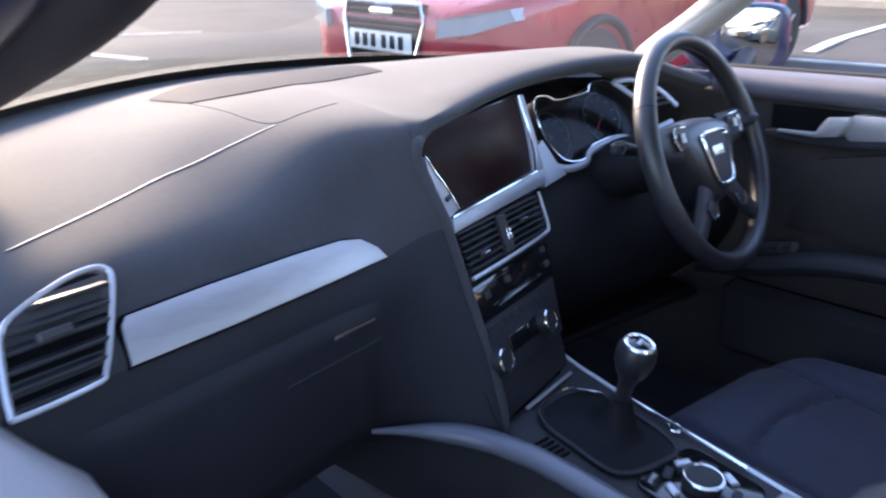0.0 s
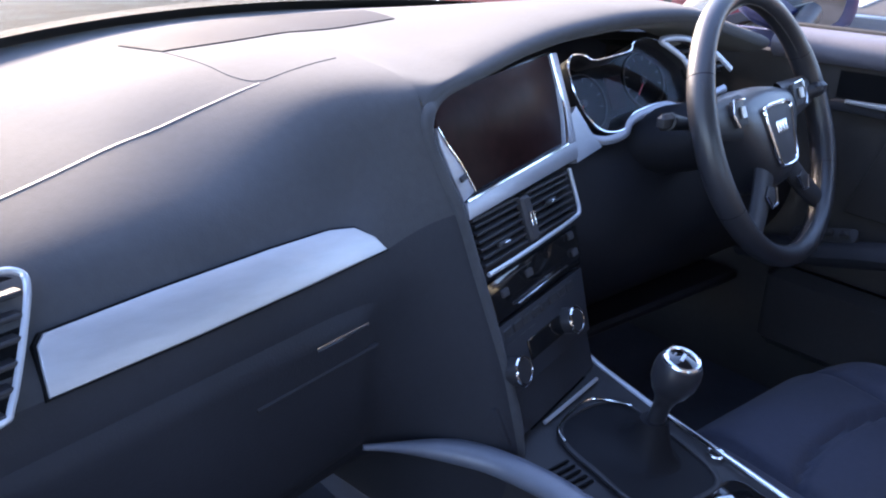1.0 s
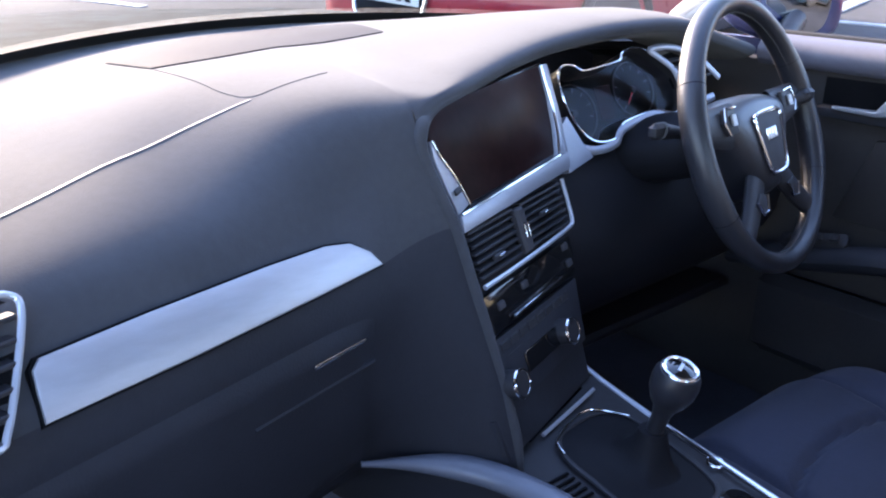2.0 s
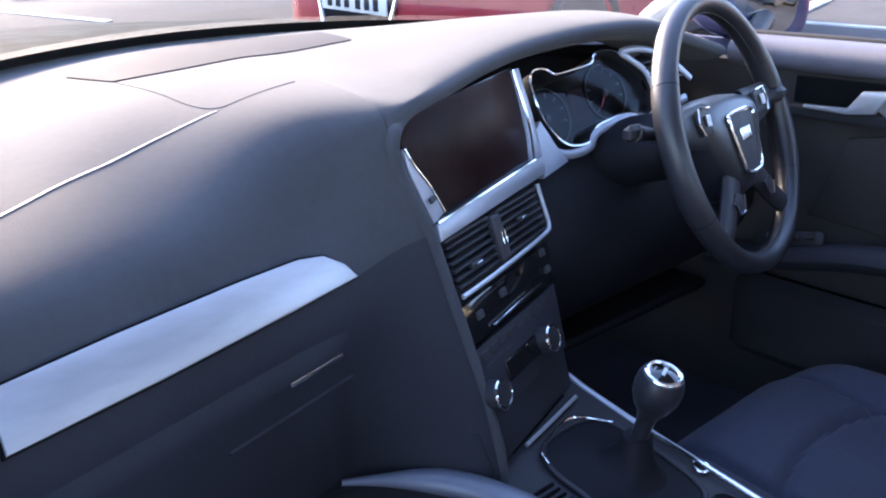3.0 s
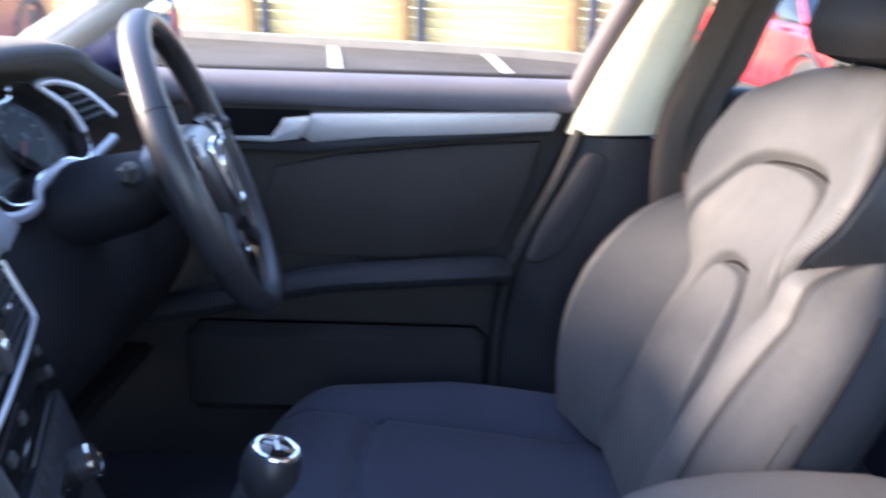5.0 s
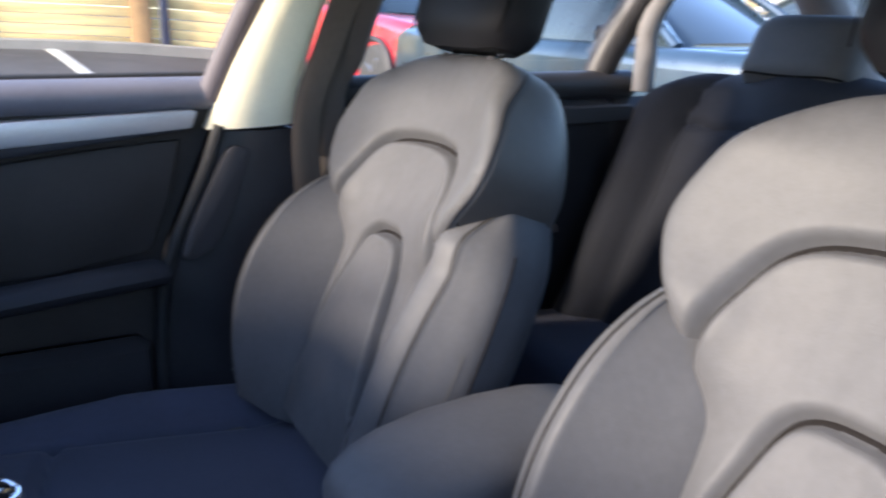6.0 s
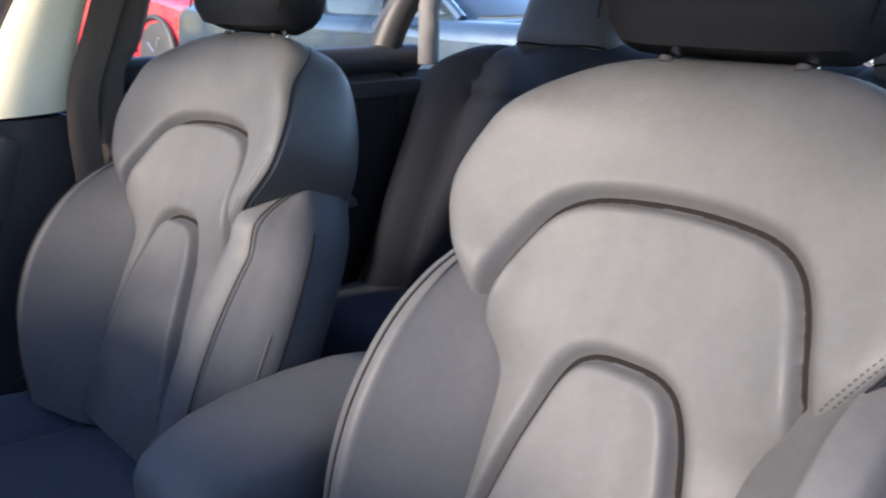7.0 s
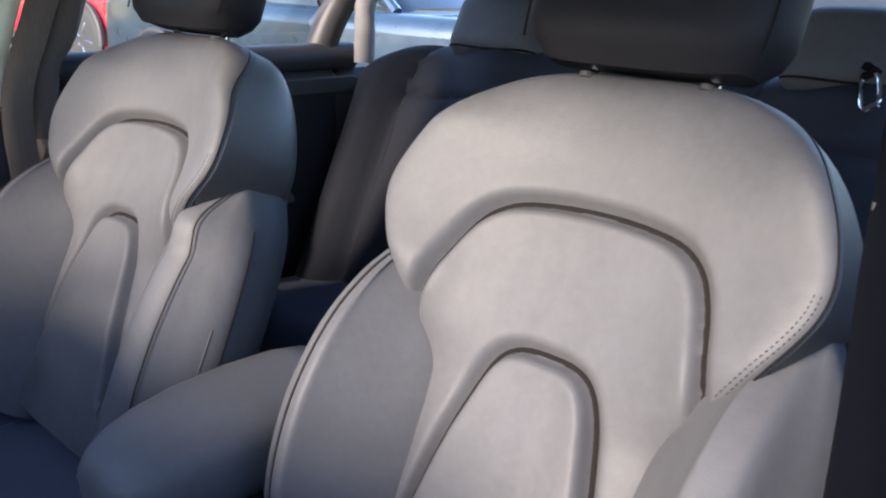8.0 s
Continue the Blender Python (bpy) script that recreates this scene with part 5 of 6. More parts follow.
    part("skin_top", box(0.13, 0.72, 0.012, Matrix.Translation((0.82, -0.135, 0.962)), 0.004), M_RUBBER, d)
    g = part("window_pane", grid(lambda u, v: Vector((0.775 - 0.16 * v, 0.22 - 0.70 * u - 0.16 * v * (u > 0.5), 0.98 + 0.36 * v)), 6, 6), M_GLASS, d)
    g.visible_shadow = False
    part("window_frame", tube(spline([(0.70, 0.36, 1.0), (0.67, 0.20, 1.10), (0.63, 0.05, 1.20), (0.60, -0.12, 1.31), (0.59, -0.40, 1.345), (0.59, -0.66, 1.35)], 6), 0.02, 10), M_BLACK, d)


build_driver_door()


def wedge(name, pts_low, pts_high, depth, material, label):
    """A pillar cover between two edges given from bottom to top."""
    rings = []
    for a, b in zip(pts_low, pts_high):
        a, b = Vector(a), Vector(b)
        c = a.lerp(b, 0.5)
        o = Vector((-0.012, 0, 0))
        rings.append([a, a.lerp(b, 0.2) + o, c + o * 1.4, a.lerp(b, 0.8) + o, b, b + Vector((depth, 0, 0)), a + Vector((depth, 0, 0))])
    return tagged(part(name, loft(rings), material), label, "pillar", kind="structure")


def build_b_pillar():
    wedge("b_pillar_upper", [(0.705, -0.460, 0.908), (0.69, -0.505, 1.01), (0.665, -0.565, 1.125), (0.61, -0.645, 1.33)], [(0.70, -0.598, 0.912), (0.69, -0.622, 1.01), (0.665, -0.655, 1.125), (0.61, -0.73, 1.33)], 0.08, M_BEIGE, "beige cloth upper centre pillar trim")
    wedge("b_pillar_lower", [(0.72, -0.372, 0.40), (0.715, -0.375, 0.55), (0.71, -0.395, 0.71), (0.708, -0.445, 0.84), (0.708, -0.478, 0.905)], [(0.70, -0.70, 0.40), (0.70, -0.66, 0.55), (0.70, -0.63, 0.71), (0.70, -0.62, 0.84), (0.70, -0.60, 0.905)], 0.08, M_BLACK, "black lower centre pillar trim")
    o = spline([(-0.006, 0.006, 0), (0.014, -0.002, 0), (0.046, 0.014, 0), (0.073, 0.054, 0), (0.096, 0.116, 0), (0.112, 0.160, 0), (0.104, 0.176, 0), (0.074, 0.174, 0), (0.041, 0.115, 0), (0.010, 0.055, 0)], 6, True)
    pf = plane_frame((0.686, -0.412, 0.704), (0, -1, 0), (0, 0, 1))
    tagged(part("pillar_cover", prism([(p.x, p.y) for p in o], 0.02, pf, 0.008), M_GREY), "dark grey oval cover on the centre pillar", "pillar trim", kind="structure")
    tagged(part("door_seal", tube(spline([(0.715, -0.362, 0.42), (0.708, -0.368, 0.60), (0.702, -0.390, 0.71), (0.70, -0.45, 0.84), (0.700, -0.478, 0.915)], 6), 0.0095, 8), M_RUBBER), "black rubber door seal", "door seal", kind="structure")
    # belt webbing and dark guide strip beside the pillar
    belt = thing("seat_belt", (0.69, -0.62, 0.5), "seat belt webbing on the centre pillar, sunlight put into its brown", "seat belt", "front seat belts")
    a = spline([(0.676, -0.625, 0.50), (0.680, -0.618, 0.75), (0.680, -0.616, 0.92), (0.668, -0.650, 1.03), (0.648, -0.685, 1.13), (0.60, -0.75, 1.30)], 6)
    part("webbing", tube(a, 0.024, 8, flat=0.10, up=(1, 0, 0)), M_BELT_SUNLIT, belt)
    part("guide", box(0.02, 0.04, 0.07, Matrix.Translation((0.615, -0.735, 1.27)), 0.008), M_BLACK, belt)
    tagged(part("window_frame_rear", tube(spline([(0.722, -0.470, 0.955), (0.707, -0.512, 1.05), (0.680, -0.563, 1.16), (0.628, -0.635, 1.33)], 6), 0.0165, 10, flat=1.3), M_FRAME), "mauve-grey rear edge of the driver's window frame", "window frame", kind="structure")
    tagged(part("b_pillar_rear", tube(spline([(0.72, -0.66, 0.45), (0.715, -0.655, 0.92), (0.70, -0.69, 1.03), (0.67, -0.725, 1.15), (0.61, -0.80, 1.33)], 6), 0.03, 10, flat=1.3), M_BROWN), "brown-grey rear edge of the centre pillar", "pillar", kind="structure")


build_b_pillar()


def build_rear_door(sx):
    d = thing("door_2" if sx > 0 else "door_3", (sx * 0.72, -1.0, 0.36), "closed black rear car door with a grey strip", "car door", kind="structure")
    X = lambda x: sx * x
    part("door_card", box(0.04, 0.62, 0.55, Matrix.Translation((X(0.735), -0.98, 0.655)), 0.012), M_BLACK, d, "black rear door card")
    part("sill_pad", tube([(X(0.745), -0.68, 0.955), (X(0.745), -1.345, 0.955)], 0.030, 12), M_BLACK, d, "dark padded window sill")
    part("trim_strip", box(0.012, 0.64, 0.036, Matrix.Translation((X(0.712), -1.01, 0.900)), 0.003), M_GREY, d, "grey trim strip")
    part("door_armrest", tube([(X(0.69), -0.72, 0.66), (X(0.675), -0.9, 0.675), (X(0.69), -1.12, 0.68)], 0.034, 12, flat=0.6), M_DASH_LOW, d)
    g = part("window_pane", grid(lambda u, v: Vector((X(0.765 - 0.15 * v), -0.70 - 0.60 * u + 0.02 * v, 0.975 + 0.355 * v)), 4, 4), M_GLASS, d)
    g.visible_shadow = False
    part("outer_skin", box(0.02, 0.90, 0.66, Matrix.Translation((X(0.875), -0.98, 0.63)), 0.006), M_BLUE, d, "dark blue metallic outer skin")
    part("skin_top", box(0.12, 0.64, 0.012, Matrix.Translation((X(0.82), -0.98, 0.957)), 0.004), M_RUBBER, d)
    part("window_frame", tube(spline([(X(0.765), -1.275, 0.96), (X(0.745), -1.30, 1.04), (X(0.71), -1.345, 1.14), (X(0.62), -1.42, 1.33)], 5), 0.034, 10), M_BLACK, d)
    part("top_frame", tube([(X(0.615), -0.76, 1.345), (X(0.61), -1.38, 1.335)], 0.022, 10), M_BLACK, d)


for side in (1, -1):
    build_rear_door(side)


def build_rear_end():
    for sx in (-1, 1):
        path = spline([(sx * 0.685, -1.335, 0.945), (sx * 0.688, -1.34, 1.00), (sx * 0.69, -1.35, 1.09), (sx * 0.66, -1.40, 1.20), (sx * 0.61, -1.46, 1.33)], 6)
        tagged(part("c_pillar_front", tube(path, 0.022, 12, flat=1.1), M_POST_GREY), "grey rear quarter pillar trim", "pillar", kind="structure")
        path = spline([(sx * 0.66, -2.0, 0.93), (sx * 0.64, -1.85, 1.06), (sx * 0.60, -1.68, 1.20), (sx * 0.56, -1.55, 1.34)], 6)
        tagged(part("c_pillar", tube(path, 0.05, 12), M_POST_GREY), "grey rear window pillar trim", "pillar", kind="structure")
        tagged(part("rear_side_panel", box(0.05, 0.75, 0.60, Matrix.Translation((sx * 0.735, -1.65, 0.63)), 0.02), M_BLACK), "black rear side trim panel", "trim", kind="structure")
    sh = part("parcel_shelf", box(1.34, 0.50, 0.03, Matrix.Translation((0, -1.76, 0.93)), 0.01), M_CARPET)
    tagged(sh, "black cloth parcel shelf behind the rear seat", "shelf", kind="structure")
    rw = thing("rear_window", (0, -1.8, 0.95), "clear sloping rear window of the car", "window", kind="structure")
    p = part("pane", grid(lambda u, v: Vector(((-0.62 + 1.24 * u) * (1 - 0.1 * v), -2.02 + 0.44 * v, 0.95 + 0.40 * v)), 6, 6), M_GLASS, rw)
    p.visible_shadow = False
    tagged(part("rear_bulkhead", box(1.40, 0.03, 0.62, Matrix.Translation((0, -1.80, 0.60)), 0.01), M_CARPET), "black bulkhead behind the rear seat", "bulkhead", kind="structure")
    # passenger-side centre pillar with its belt
    wedge("b_pillar_left", [(-0.72, -0.82, 0.40), (-0.72, -0.80, 0.90), (-0.71, -0.82, 1.10), (-0.64, -0.88, 1.33)], [(-0.72, -0.70, 0.40), (-0.72, -0.72, 0.90), (-0.71, -0.74, 1.10), (-0.64, -0.80, 1.33)], -0.05, M_BLACK, "dark passenger-side centre pillar trim")
    belt = thing("seat_belt", (-0.606, -0.53, 0.39), "seat belt webbing beside the passenger seat, shade put into its black", "seat belt", "front seat belts")
    part("webbing", tube(spline([(-0.606, -0.53, 0.40), (-0.600, -0.555, 0.70), (-0.590, -0.585, 0.88), (-0.574, -0.63, 1.0), (-0.558, -0.70, 1.07), (-0.58, -0.79, 1.22), (-0.60, -0.80, 1.32)], 6), 0.024, 8, flat=0.1, up=(0.2, 1, 0.2)), M_BELT_SHADED, belt)
    # pale line paints the sunlight caught on the belt's edge
    part("belt_edge_light", tube(spline([(-0.583, -0.536, 0.42), (-0.577, -0.561, 0.70), (-0.567, -0.591, 0.88), (-0.552, -0.637, 1.0)], 6), 0.0012, 6), M_STITCH, belt, "pale line for sunlight on the webbing edge")
    part("stop_button", revolve([(0, 0), (0.006, 0), (0.005, 0.003), (0, 0.0035)], plane_frame((-0.596, -0.590, 0.84), (1, 0, 0), (0, 0.1, 1)), 12), M_BLACK, belt)
    part("floor_anchor", box(0.05, 0.02, 0.05, Matrix.Translation((-0.606, -0.53, 0.40)), 0.006), M_BLACK, belt)
    # sill and hinge-pillar trim of the open passenger doorway
    hp = thing("door_frame", (-0.70, -0.1, 0.35), "pale grey hinge pillar edge of the open doorway", "door frame", kind="structure")
    rings = []
    for a, b in (((-0.672, -0.045, 0.875), (-0.76, -0.06, 0.885)), ((-0.653, -0.064, 0.839), (-0.76, -0.10, 0.85)), ((-0.622, -0.082, 0.80), (-0.76, -0.14, 0.81)), ((-0.594, -0.093, 0.767), (-0.76, -0.18, 0.77)), ((-0.585, -0.10, 0.70), (-0.76, -0.2, 0.70)), ((-0.60, -0.10, 0.40), (-0.76, -0.2, 0.40))):
        a, b = Vector(a), Vector(b)
        rings.append([a, a.lerp(b, 0.1) + Vector((0, -0.008, 0.003)), a.lerp(b, 0.6) + Vector((0, -0.01, 0)), b, b + Vector((0, 0.08, 0)), a + Vector((0, 0.05, 0))])
    part("post_trim", loft(rings), M_SEAL, hp)
    part("sill_plate", box(0.10, 1.25, 0.06, Matrix.Translation((-0.75, -0.25, 0.36)), 0.012), M_SEAL, hp)
    tagged(part("sill_right", box(0.10, 1.9, 0.10, Matrix.Translation((0.83, -0.6, 0.33)), 0.012), M_BLUE), "dark blue door sill", "sill", kind="structure")


build_rear_end()


def build_open_door():
    d = thing("door_4", (-0.95, 0.05, 0.36), "open dark blue front passenger door", "car door", kind="structure")
    f = plane_frame((-0.90, 0.16, 0), (-0.93, -0.36, 0), (0, 0, 1))
    part("door_card", prism([(0.0, 0.32), (1.02, 0.32), (1.05, 0.60), (1.06, 0.94), (0.0, 0.94)], 0.07, f, 0.01), M_BLACK, d, "black door card")
    part("outer_skin", prism([(-0.02, 0.30), (1.04, 0.30), (1.07, 0.60), (1.08, 0.96), (-0.02, 0.96)], 0.02, f @ Matrix.Translation((0, 0, -0.085)), 0.005), M_BLUE, d, "dark blue metallic outer skin")
    part("sill_pad", tube([f @ Vector((0.0, 0.945, -0.03)), f @ Vector((1.05, 0.945, -0.03))], 0.035, 12), M_DASH, d)
    part("window_frame", tube([f @ Vector(p) for p in spline([(0.02, 0.95, -0.05), (0.25, 1.12, -0.06), (0.55, 1.29, -0.08), (0.85, 1.34, -0.09), (1.05, 1.32, -0.09), (1.07, 0.95, -0.05)], 6)], 0.018, 8), M_BLACK, d)
    g = part("window_pane", prism([(0.03, 0.95), (1.06, 0.95), (1.04, 1.31), (0.85, 1.33), (0.55, 1.28), (0.25, 1.11)], 0.004, f @ Matrix.Translation((0, 0, -0.05))), M_GLASS, d)
    g.visible_shadow = False


build_open_door()


def build_mirror():
    m = thing("wing_mirror", (0.80, 0.20, 0.97), "dark blue wing mirror on the driver's door", "wing mirror")
    mf = plane_frame((0.875, 0.250, 1.035), (1, -0.28, 0), (0, 0.05, 1)) @ Matrix.Diagonal((0.86, 1, 1, 1))
    o = spline([(-0.085, 0.055, 0), (0.0, 0.066, 0), (0.085, 0.055, 0), (0.098, 0.01, 0), (0.085, -0.055, 0), (0.0, -0.066, 0), (-0.08, -0.055, 0), (-0.095, 0.0, 0)], 5, True)
    rings = [[mf @ Vector(((p.x + 0.095) * 1.24 * s - 0.10, p.y * s * 1.06, -z)) for p in o] for s, z in ((0.97, 0), (1.04, 0.008), (1.05, 0.03), (0.9, 0.07), (0.6, 0.10), (0.2, 0.115), (0.01, 0.117))]
    part("shell", loft(list(reversed(rings))), M_BLUE, m, "dark blue mirror shell")
    part("mirror_pane", prism([(p.x * 0.93, p.y * 0.93) for p in o], 0.004, plane_frame((0.875, 0.248, 1.035), (1, -0.36, 0), (0, -0.085, 1)) @ Matrix.Diagonal((0.84, 1, 1, 1)) @ Matrix.Translation((0, 0, 0.004)), 0.001), M_MIRROR, m, "mirror glass")
    part("stem", tube([(0.78, 0.22, 0.965), (0.82, 0.235, 0.975), (0.88, 0.25, 1.0)], 0.022, 10), M_BLACK, m)


build_mirror()


# ---- car park ----
def tilt_on_ground(x, y, heading):
    """Pose of a car standing on the slope; heading: degrees of its nose from +y towards -x."""
    a = radians(heading)
    f = Vector((-math.sin(a), math.cos(a), 0))
    r = Vector((math.cos(a), math.sin(a), 0))
    z = lambda p: ground_z(p.x, p.y)
    c = Vector((x, y, 0))
    F = (f * 2 + Vector((0, 0, z(c + f) - z(c - f)))).normalized()
    Rr = (r * 2 + Vector((0, 0, z(c + r) - z(c - r)))).normalized()
    m = plane_frame((x, y, ground_z(x, y)), Rr, F)
    return m


def section(y, hw, z0, z1, r=0.12, n=5):
    return [Vector((px, y, z0 + (z1 - z0) / 2 + pz)) for px, pz in rounded(hw * 2, z1 - z0, min(r, (z1 - z0) * 0.45, hw * 0.5), n)]


def build_car(paint, label, m):
    """A saloon on its wheels; its nose points along local +y."""
    car = thing("parked_car", (0, 0, 0), label, "car", "parked cars", local=True)
    rows = ((-2.28, 0.66, 0.42, 0.80), (-2.22, 0.80, 0.30, 0.95), (-1.95, 0.88, 0.24, 1.00), (-1.3, 0.905, 0.22, 0.98), (-0.4, 0.91, 0.22, 0.95), (0.5, 0.91, 0.22, 0.94), (1.0, 0.905, 0.22, 0.93),
            (1.5, 0.885, 0.22, 0.92), (1.95, 0.84, 0.23, 0.88), (2.15, 0.76, 0.24, 0.83), (2.25, 0.64, 0.26, 0.79), (2.30, 0.50, 0.30, 0.74))
    body = part("body", loft([section(*r) for r in rows]), paint, car)
    gh = ((-1.75, 0.66, 0.62, 1.00), (-1.35, 0.72, 0.60, 1.30), (-0.8, 0.74, 0.58, 1.41), (-0.1, 0.75, 0.58, 1.43), (0.3, 0.75, 0.57, 1.36), (0.95, 0.74, 0.60, 0.95))
    rings = []
    for y, wb, wt, zt in gh:
        zb = 0.90
        rings.append([Vector(p) for p in ((-wb, y, zb), (-wb * 0.97, y, zb + (zt - zb) * 0.5), (-wt, y, zt - 0.03), (-wt * 0.8, y, zt), (wt * 0.8, y, zt), (wt, y, zt - 0.03), (wb * 0.97, y, zb + (zt - zb) * 0.5), (wb, y, zb))])
    part("glasshouse", loft(rings), M_CARGLASS, car, "dark tinted windows")
    part("roof", grid(lambda u, v: Vector(((-0.60 + 1.2 * u), -1.25 + 1.5 * v, 1.30 + 0.155 * math.sin(math.pi * (0.22 + 0.62 * v)) - 0.05 * abs(2 * u - 1) ** 4)), 10, 12), paint, car)
    for sx in (-1, 1):
        for pts in ([(0.74, 0.98, 0.93), (0.66, 0.62, 1.18), (0.60, 0.26, 1.38)], [(0.76, -0.35, 0.93), (0.68, -0.38, 1.25), (0.61, -0.40, 1.40)], [(0.70, -1.80, 0.98), (0.66, -1.5, 1.20), (0.60, -1.2, 1.35)]):
            part("pillar", tube([(sx * x, y, z) for x, y, z in pts], 0.035, 8), paint, car)
        mir = part("door_mirror", loft([[Vector((sx * (0.90 + 0.16 * t), 0.66 + 0.07 * r * math.cos(q), 1.0 + 0.065 * r * math.sin(q))) for q in (2 * math.pi * i / 14 for i in range(14))] for t, r in ((0, 0.4), (0.15, 0.8), (0.4, 1.0), (0.8, 1.0), (1.0, 0.6))]), M_BLACK if paint is M_DARKCAR else paint, car)
        part("mirror_pane", prism(rounded(0.13, 0.10, 0.03), 0.004, plane_frame((sx * 0.985, 0.585, 1.0), (1, 0, 0), (0, 0, 1))), M_MIRROR, mir)
        part("headlamp", loft([[Vector((sx * x, y, z)) for x, y, z in ((0.46, 2.268 - d, 0.650), (0.47, 2.262 - d, 0.748), (0.64, 2.200 - d, 0.782), (0.80, 2.05 - d, 0.805), (0.815, 2.02 - d, 0.740), (0.66, 2.20 - d, 0.680))] for d in (0.06, -0.075)]), M_LAMP, car, "clear headlamp")
        part("tail_lamp", box(0.30, 0.08, 0.16, Matrix.Translation((sx * 0.66, -2.22, 0.82)), 0.03), M_REDLAMP, car)
        for y in (1.40, -1.36):
            wm = plane_frame((sx * 0.80, y, 0.325), (0, 1, 0), (0, 0, 1))
            wh = part("wheel", revolve([(0.20, -0.105), (0.29, -0.105), (0.322, -0.085), (0.325, 0), (0.322, 0.085), (0.29, 0.105), (0.20, 0.105)], wm, 32), M_RUBBER, car, "black tyre")
            part("rim", revolve([(0.0, -0.09 * 1), (0.215, -0.10), (0.215, 0.10), (0.19, 0.085), (0.06, 0.075), (0.0, 0.08)], wm, 24), M_SATIN, wh, "silver wheel rim")
            for k in range(5):
                a = 2 * math.pi * k / 5
                part("rim_spoke", box(0.15, 0.045, 0.215, wm @ pose(0, 0, 0, 0, 0, math.degrees(a)) @ Matrix.Translation((0.115, 0, 0)), 0.01), M_CHROME, wh)
            part("arch", tube([(sx * 0.902, y + 0.365 * math.cos(t), 0.325 + 0.365 * math.sin(t)) for t in (math.pi * i / 16 for i in range(17))], 0.03, 8), M_BLACK, car)
    gr = part("grille", prism([(-0.30, 0.82), (0.30, 0.82), (0.335, 0.73), (0.27, 0.48), (0.24, 0.45), (-0.24, 0.45), (-0.27, 0.48), (-0.335, 0.73)], 0.06, plane_frame((0, 2.372, 0), (-1, 0, 0), (0, -0.10, 1)), 0.01), M_INK, car, "black trapezoid grille")
    gm = plane_frame((0, 2.376, 0), (-1, 0, 0), (0, -0.10, 1))
    part("grille_frame", tube([gm @ Vector((x, z, 0)) for x, z in ((-0.30, 0.82), (0.30, 0.82), (0.335, 0.73), (0.27, 0.48), (0.24, 0.45), (-0.24, 0.45), (-0.27, 0.48), (-0.335, 0.73))], 0.014, 6, True), M_CHROME, gr)
    for k in range(5):
        part("grille_bar", box(0.56, 0.010, 0.012, gm @ Matrix.Translation((0, 0.775 - 0.03 * k, 0.004)), 0.003), M_GREY, gr)
    part("badge", prism(rounded(0.20, 0.05, 0.024), 0.01, gm @ Matrix.Translation((0, 0.765, 0.016)), 0.003), M_CHROME, gr)
    for y, fx in ((2.338, -1), (-2.30, 1)):
        pl = plane_frame((0, y, 0.60 if fx < 0 else 0.62), (fx, 0, 0), (0, 0, 1))
        plate = part("number_plate", prism(rounded(0.52, 0.111, 0.01), 0.008, pl, 0.002), M_PLATE, car, "white plate with dark bars")
        for i in range(6):
            part("plate_bar", box(0.042, 0.075, 0.002, pl @ Matrix.Translation((-0.19 + 0.07 * i + 0.02 * (i > 2), 0, 0.001)), 0.0005), M_INK, plate)
    part("lower_intake", prism([(-0.72, 0.40), (-0.42, 0.40), (-0.38, 0.28), (-0.66, 0.28)], 0.05, plane_frame((0, 2.225, 0), (-1, 0, 0), (0.0, 0, 1)), 0.01), M_INK, car)
    part("lower_intake", prism([(0.42, 0.40), (0.72, 0.40), (0.66, 0.28), (0.38, 0.28)], 0.05, plane_frame((0, 2.225, 0), (-1, 0, 0), (0.0, 0, 1)), 0.01), M_INK, car)
    part("sill", box(1.78, 2.2, 0.10, Matrix.Translation((0, 0.02, 0.23)), 0.02), M_BLACK, car)
    car.matrix_world = m
    return car


build_car(M_RED, "bright red saloon car with a chrome-framed grille", tilt_on_ground(4.53, 3.62, 96.5))
build_car(M_RED, "red saloon car parked in the row behind", tilt_on_ground(8.8, -4.4, 95))
build_car(M_DARKCAR, "blue-black saloon car parked beside a red one", tilt_on_ground(4.3, -4.5, 96))
build_car(M_SILVERCAR, "silver saloon car parked at the end of the row", tilt_on_ground(3.6, -7.4, 96))

for pts, w in (([(6.0, 4.7), (6.9, 1.5), (8.0, -2.5)], 0.09), ([(8.0, 0.78), (12.5, 1.38)], 0.14), ([(8.0, -1.2), (12.5, -0.95)], 0.14), ([(6.9, 3.1), (12.4, 4.2)], 0.12), ([(8.8, -3.8), (12.5, -3.7)], 0.14),
               ([(1.7, 9.2), (2.35, 7.4)], 0.10), ([(2.2, 9.7), (3.8, 9.25)], 0.10), ([(1.5, 9.9), (-2.0, 10.8)], 0.10)):
    road_line(pts, w)

FENCE_X, FENCE_TURN = 12.9, radians(15)


def fence_x(y):
    return FENCE_X + (y - 1.0) * math.tan(FENCE_TURN)


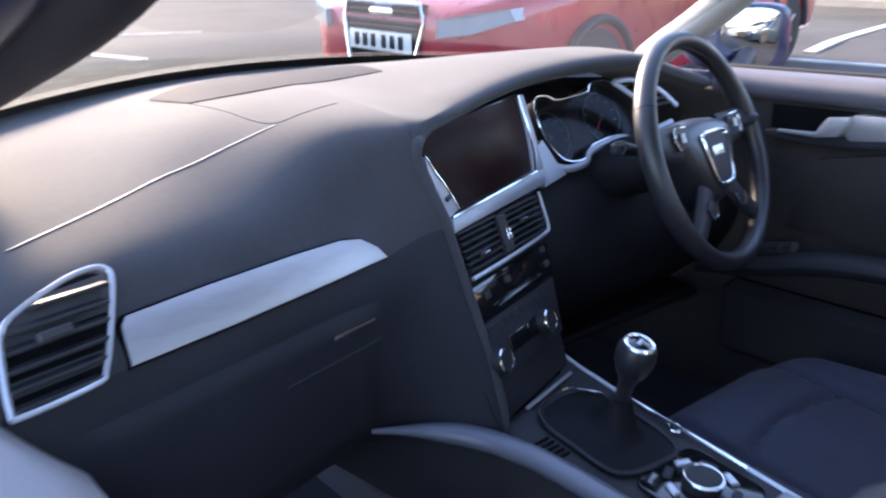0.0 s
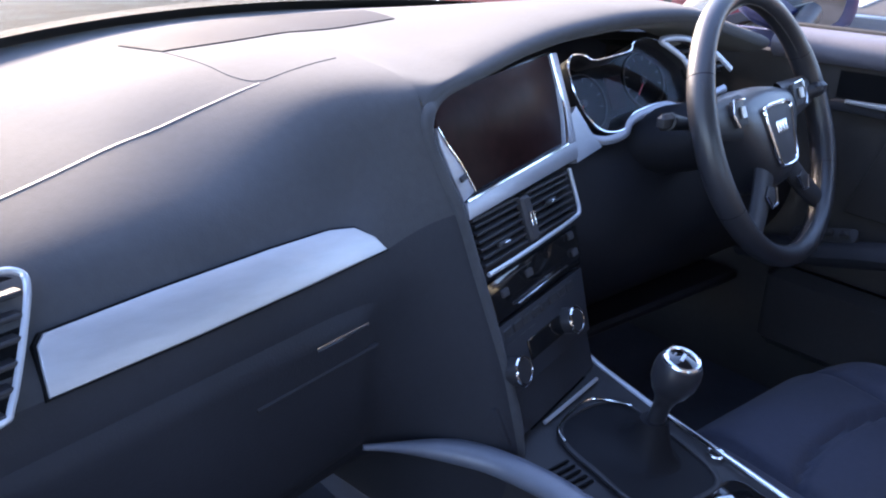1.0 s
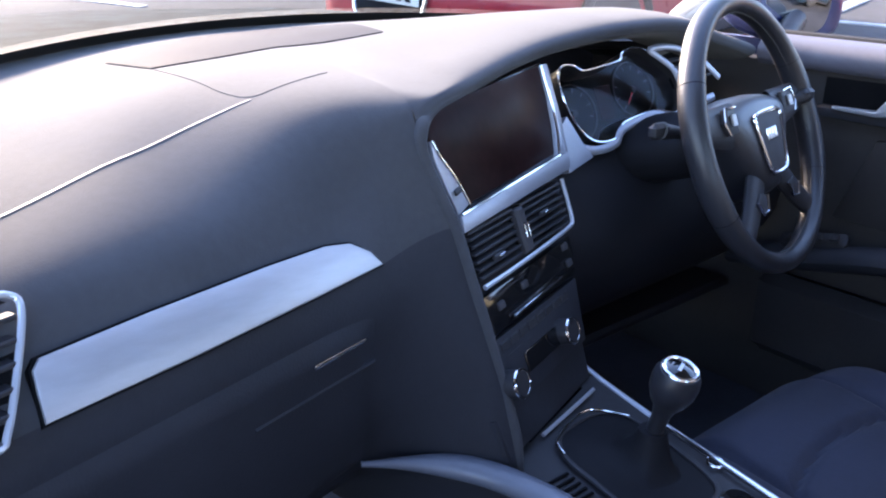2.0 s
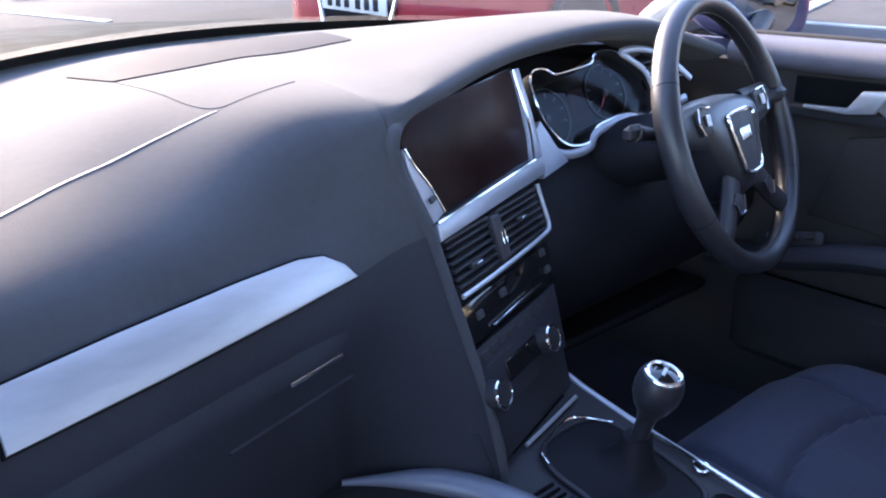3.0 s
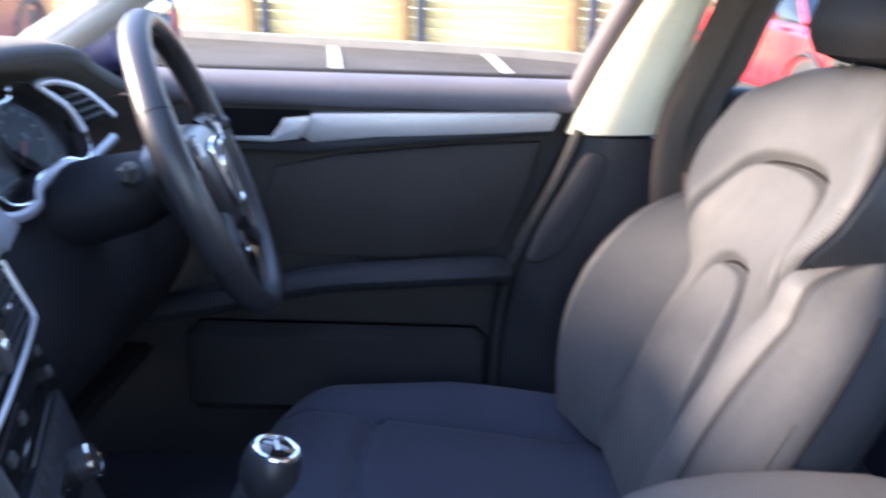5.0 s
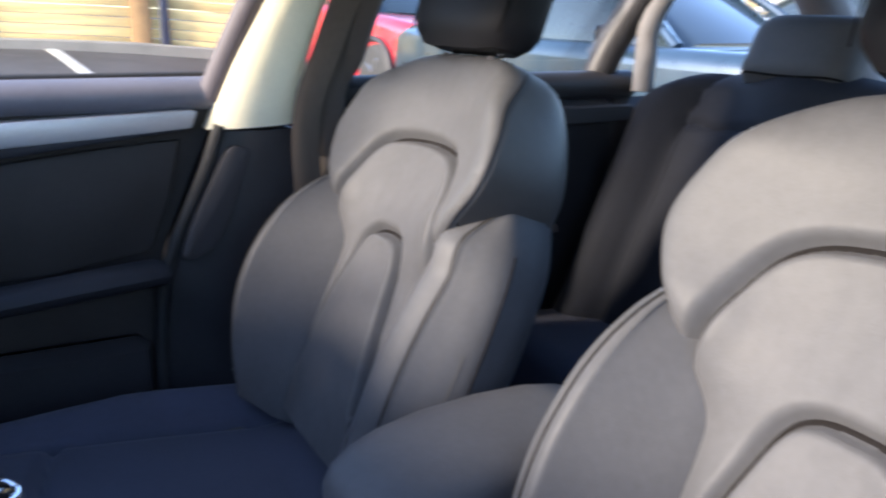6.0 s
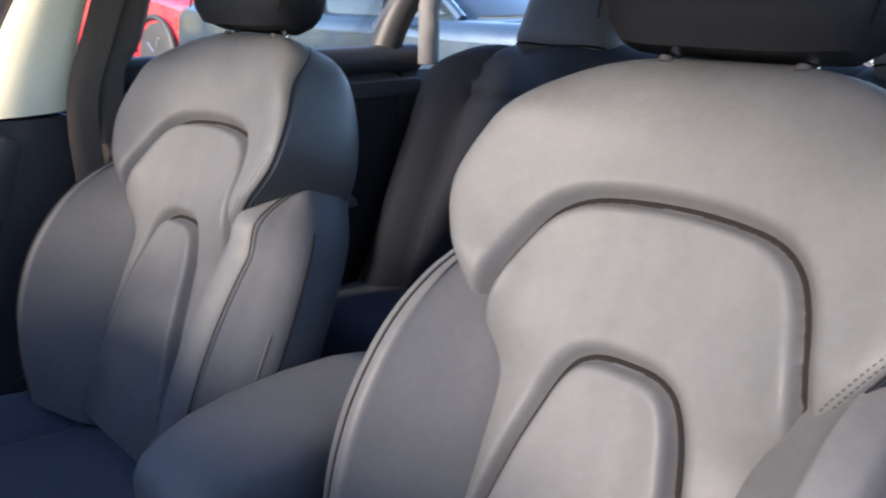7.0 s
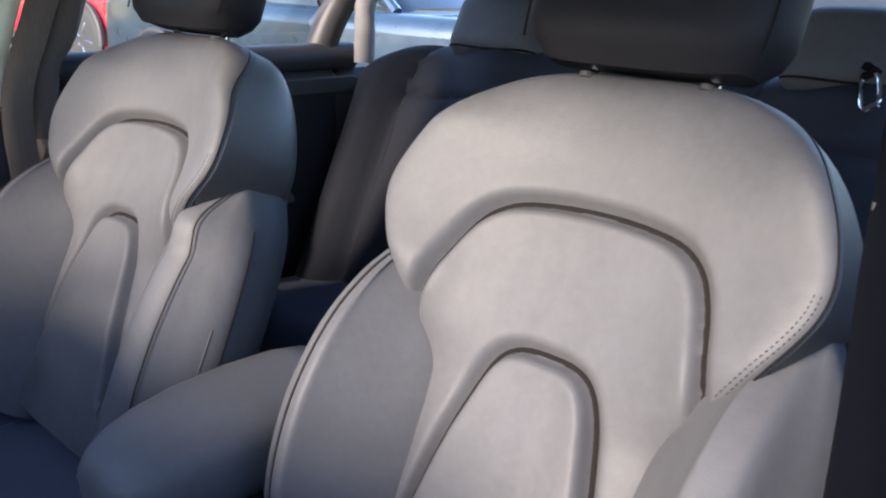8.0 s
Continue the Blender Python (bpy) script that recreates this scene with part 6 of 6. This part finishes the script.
def build_fence():
    kerb = bmesh.new()
    ys = [-15 + i for i in range(46)]
    loft([[Vector((fence_x(y) - 0.35 + dx, y, ground_z(fence_x(y), y) + dz)) for dx, dz in ((0, -0.1), (0, 0.11), (0.02, 0.13), (0.3, 0.13), (0.3, -0.1))] for y in ys], kerb)
    tagged(part("kerb", kerb, M_KERB), "pale concrete kerb below the fence", "kerb", kind="structure")
    fence = thing("fence", (fence_x(0), 0, ground_z(fence_x(0), 0)), "ochre horizontal timber board fence with dark posts", "fence")
    span = 2.6
    rnd = random.Random(5)
    post = None
    board = None
    turn = -FENCE_TURN
    for b in range(17):
        y0 = -15.06 + span * math.cos(turn) * b
        y1 = y0 + span * math.cos(turn)
        z0, z1 = ground_z(fence_x(y0), y0), ground_z(fence_x(y1), y1)
        if post is None:
            post = part("post", box(0.11, 0.11, 2.5, Matrix.Identity(4), 0.01), M_STEEL, fence, "dark steel post")
            wide = part("cover_plank", box(0.05, 0.27, 2.5, Matrix.Identity(4), 0.008), M_PLANK, fence, "brown upright plank")
            po, pl = post, wide
        else:
            po, pl = new("post", post.data), new("cover_plank", wide.data)
            for ob in (po, pl):
                ob.parent, ob.matrix_parent_inverse = fence, INV[fence]
        po.location = (fence_x(y0 + 0.04) - 0.06, y0 + 0.04, z0 + 1.2)
        pl.location = (fence_x(y0 + 0.34) - 0.03, y0 + 0.34, z0 + 1.2)
        pl.rotation_euler = (0, 0, turn)
        slope = math.atan2(z1 - z0, span)
        for k in range(17):
            if board is None:
                board = bo = part("board", box(0.022, span - 0.02, 0.128, Matrix.Identity(4), 0.004), M_FENCE, fence)
            else:
                bo = new("board", board.data)
                bo.parent, bo.matrix_parent_inverse = fence, INV[fence]
            ym = (y0 + y1) / 2
            bo.location = (fence_x(ym) + 0.02 + rnd.uniform(-0.004, 0.004), ym, (z0 + z1) / 2 + 0.14 + 0.137 * k)
            bo.rotation_euler = (slope + radians(rnd.uniform(-0.15, 0.15)), radians(rnd.uniform(-2, 2)), turn)


build_fence()


# ---- plain low wall out of view, added to cut the low sky light ----
tagged(part("sky_block_wall", box(44, 0.3, 2.4, Matrix.Translation((-2, 24, 0.5)), 0.02), M_POST), "unseen plain brown wall, added to cut low sky light", "wall", kind="structure")
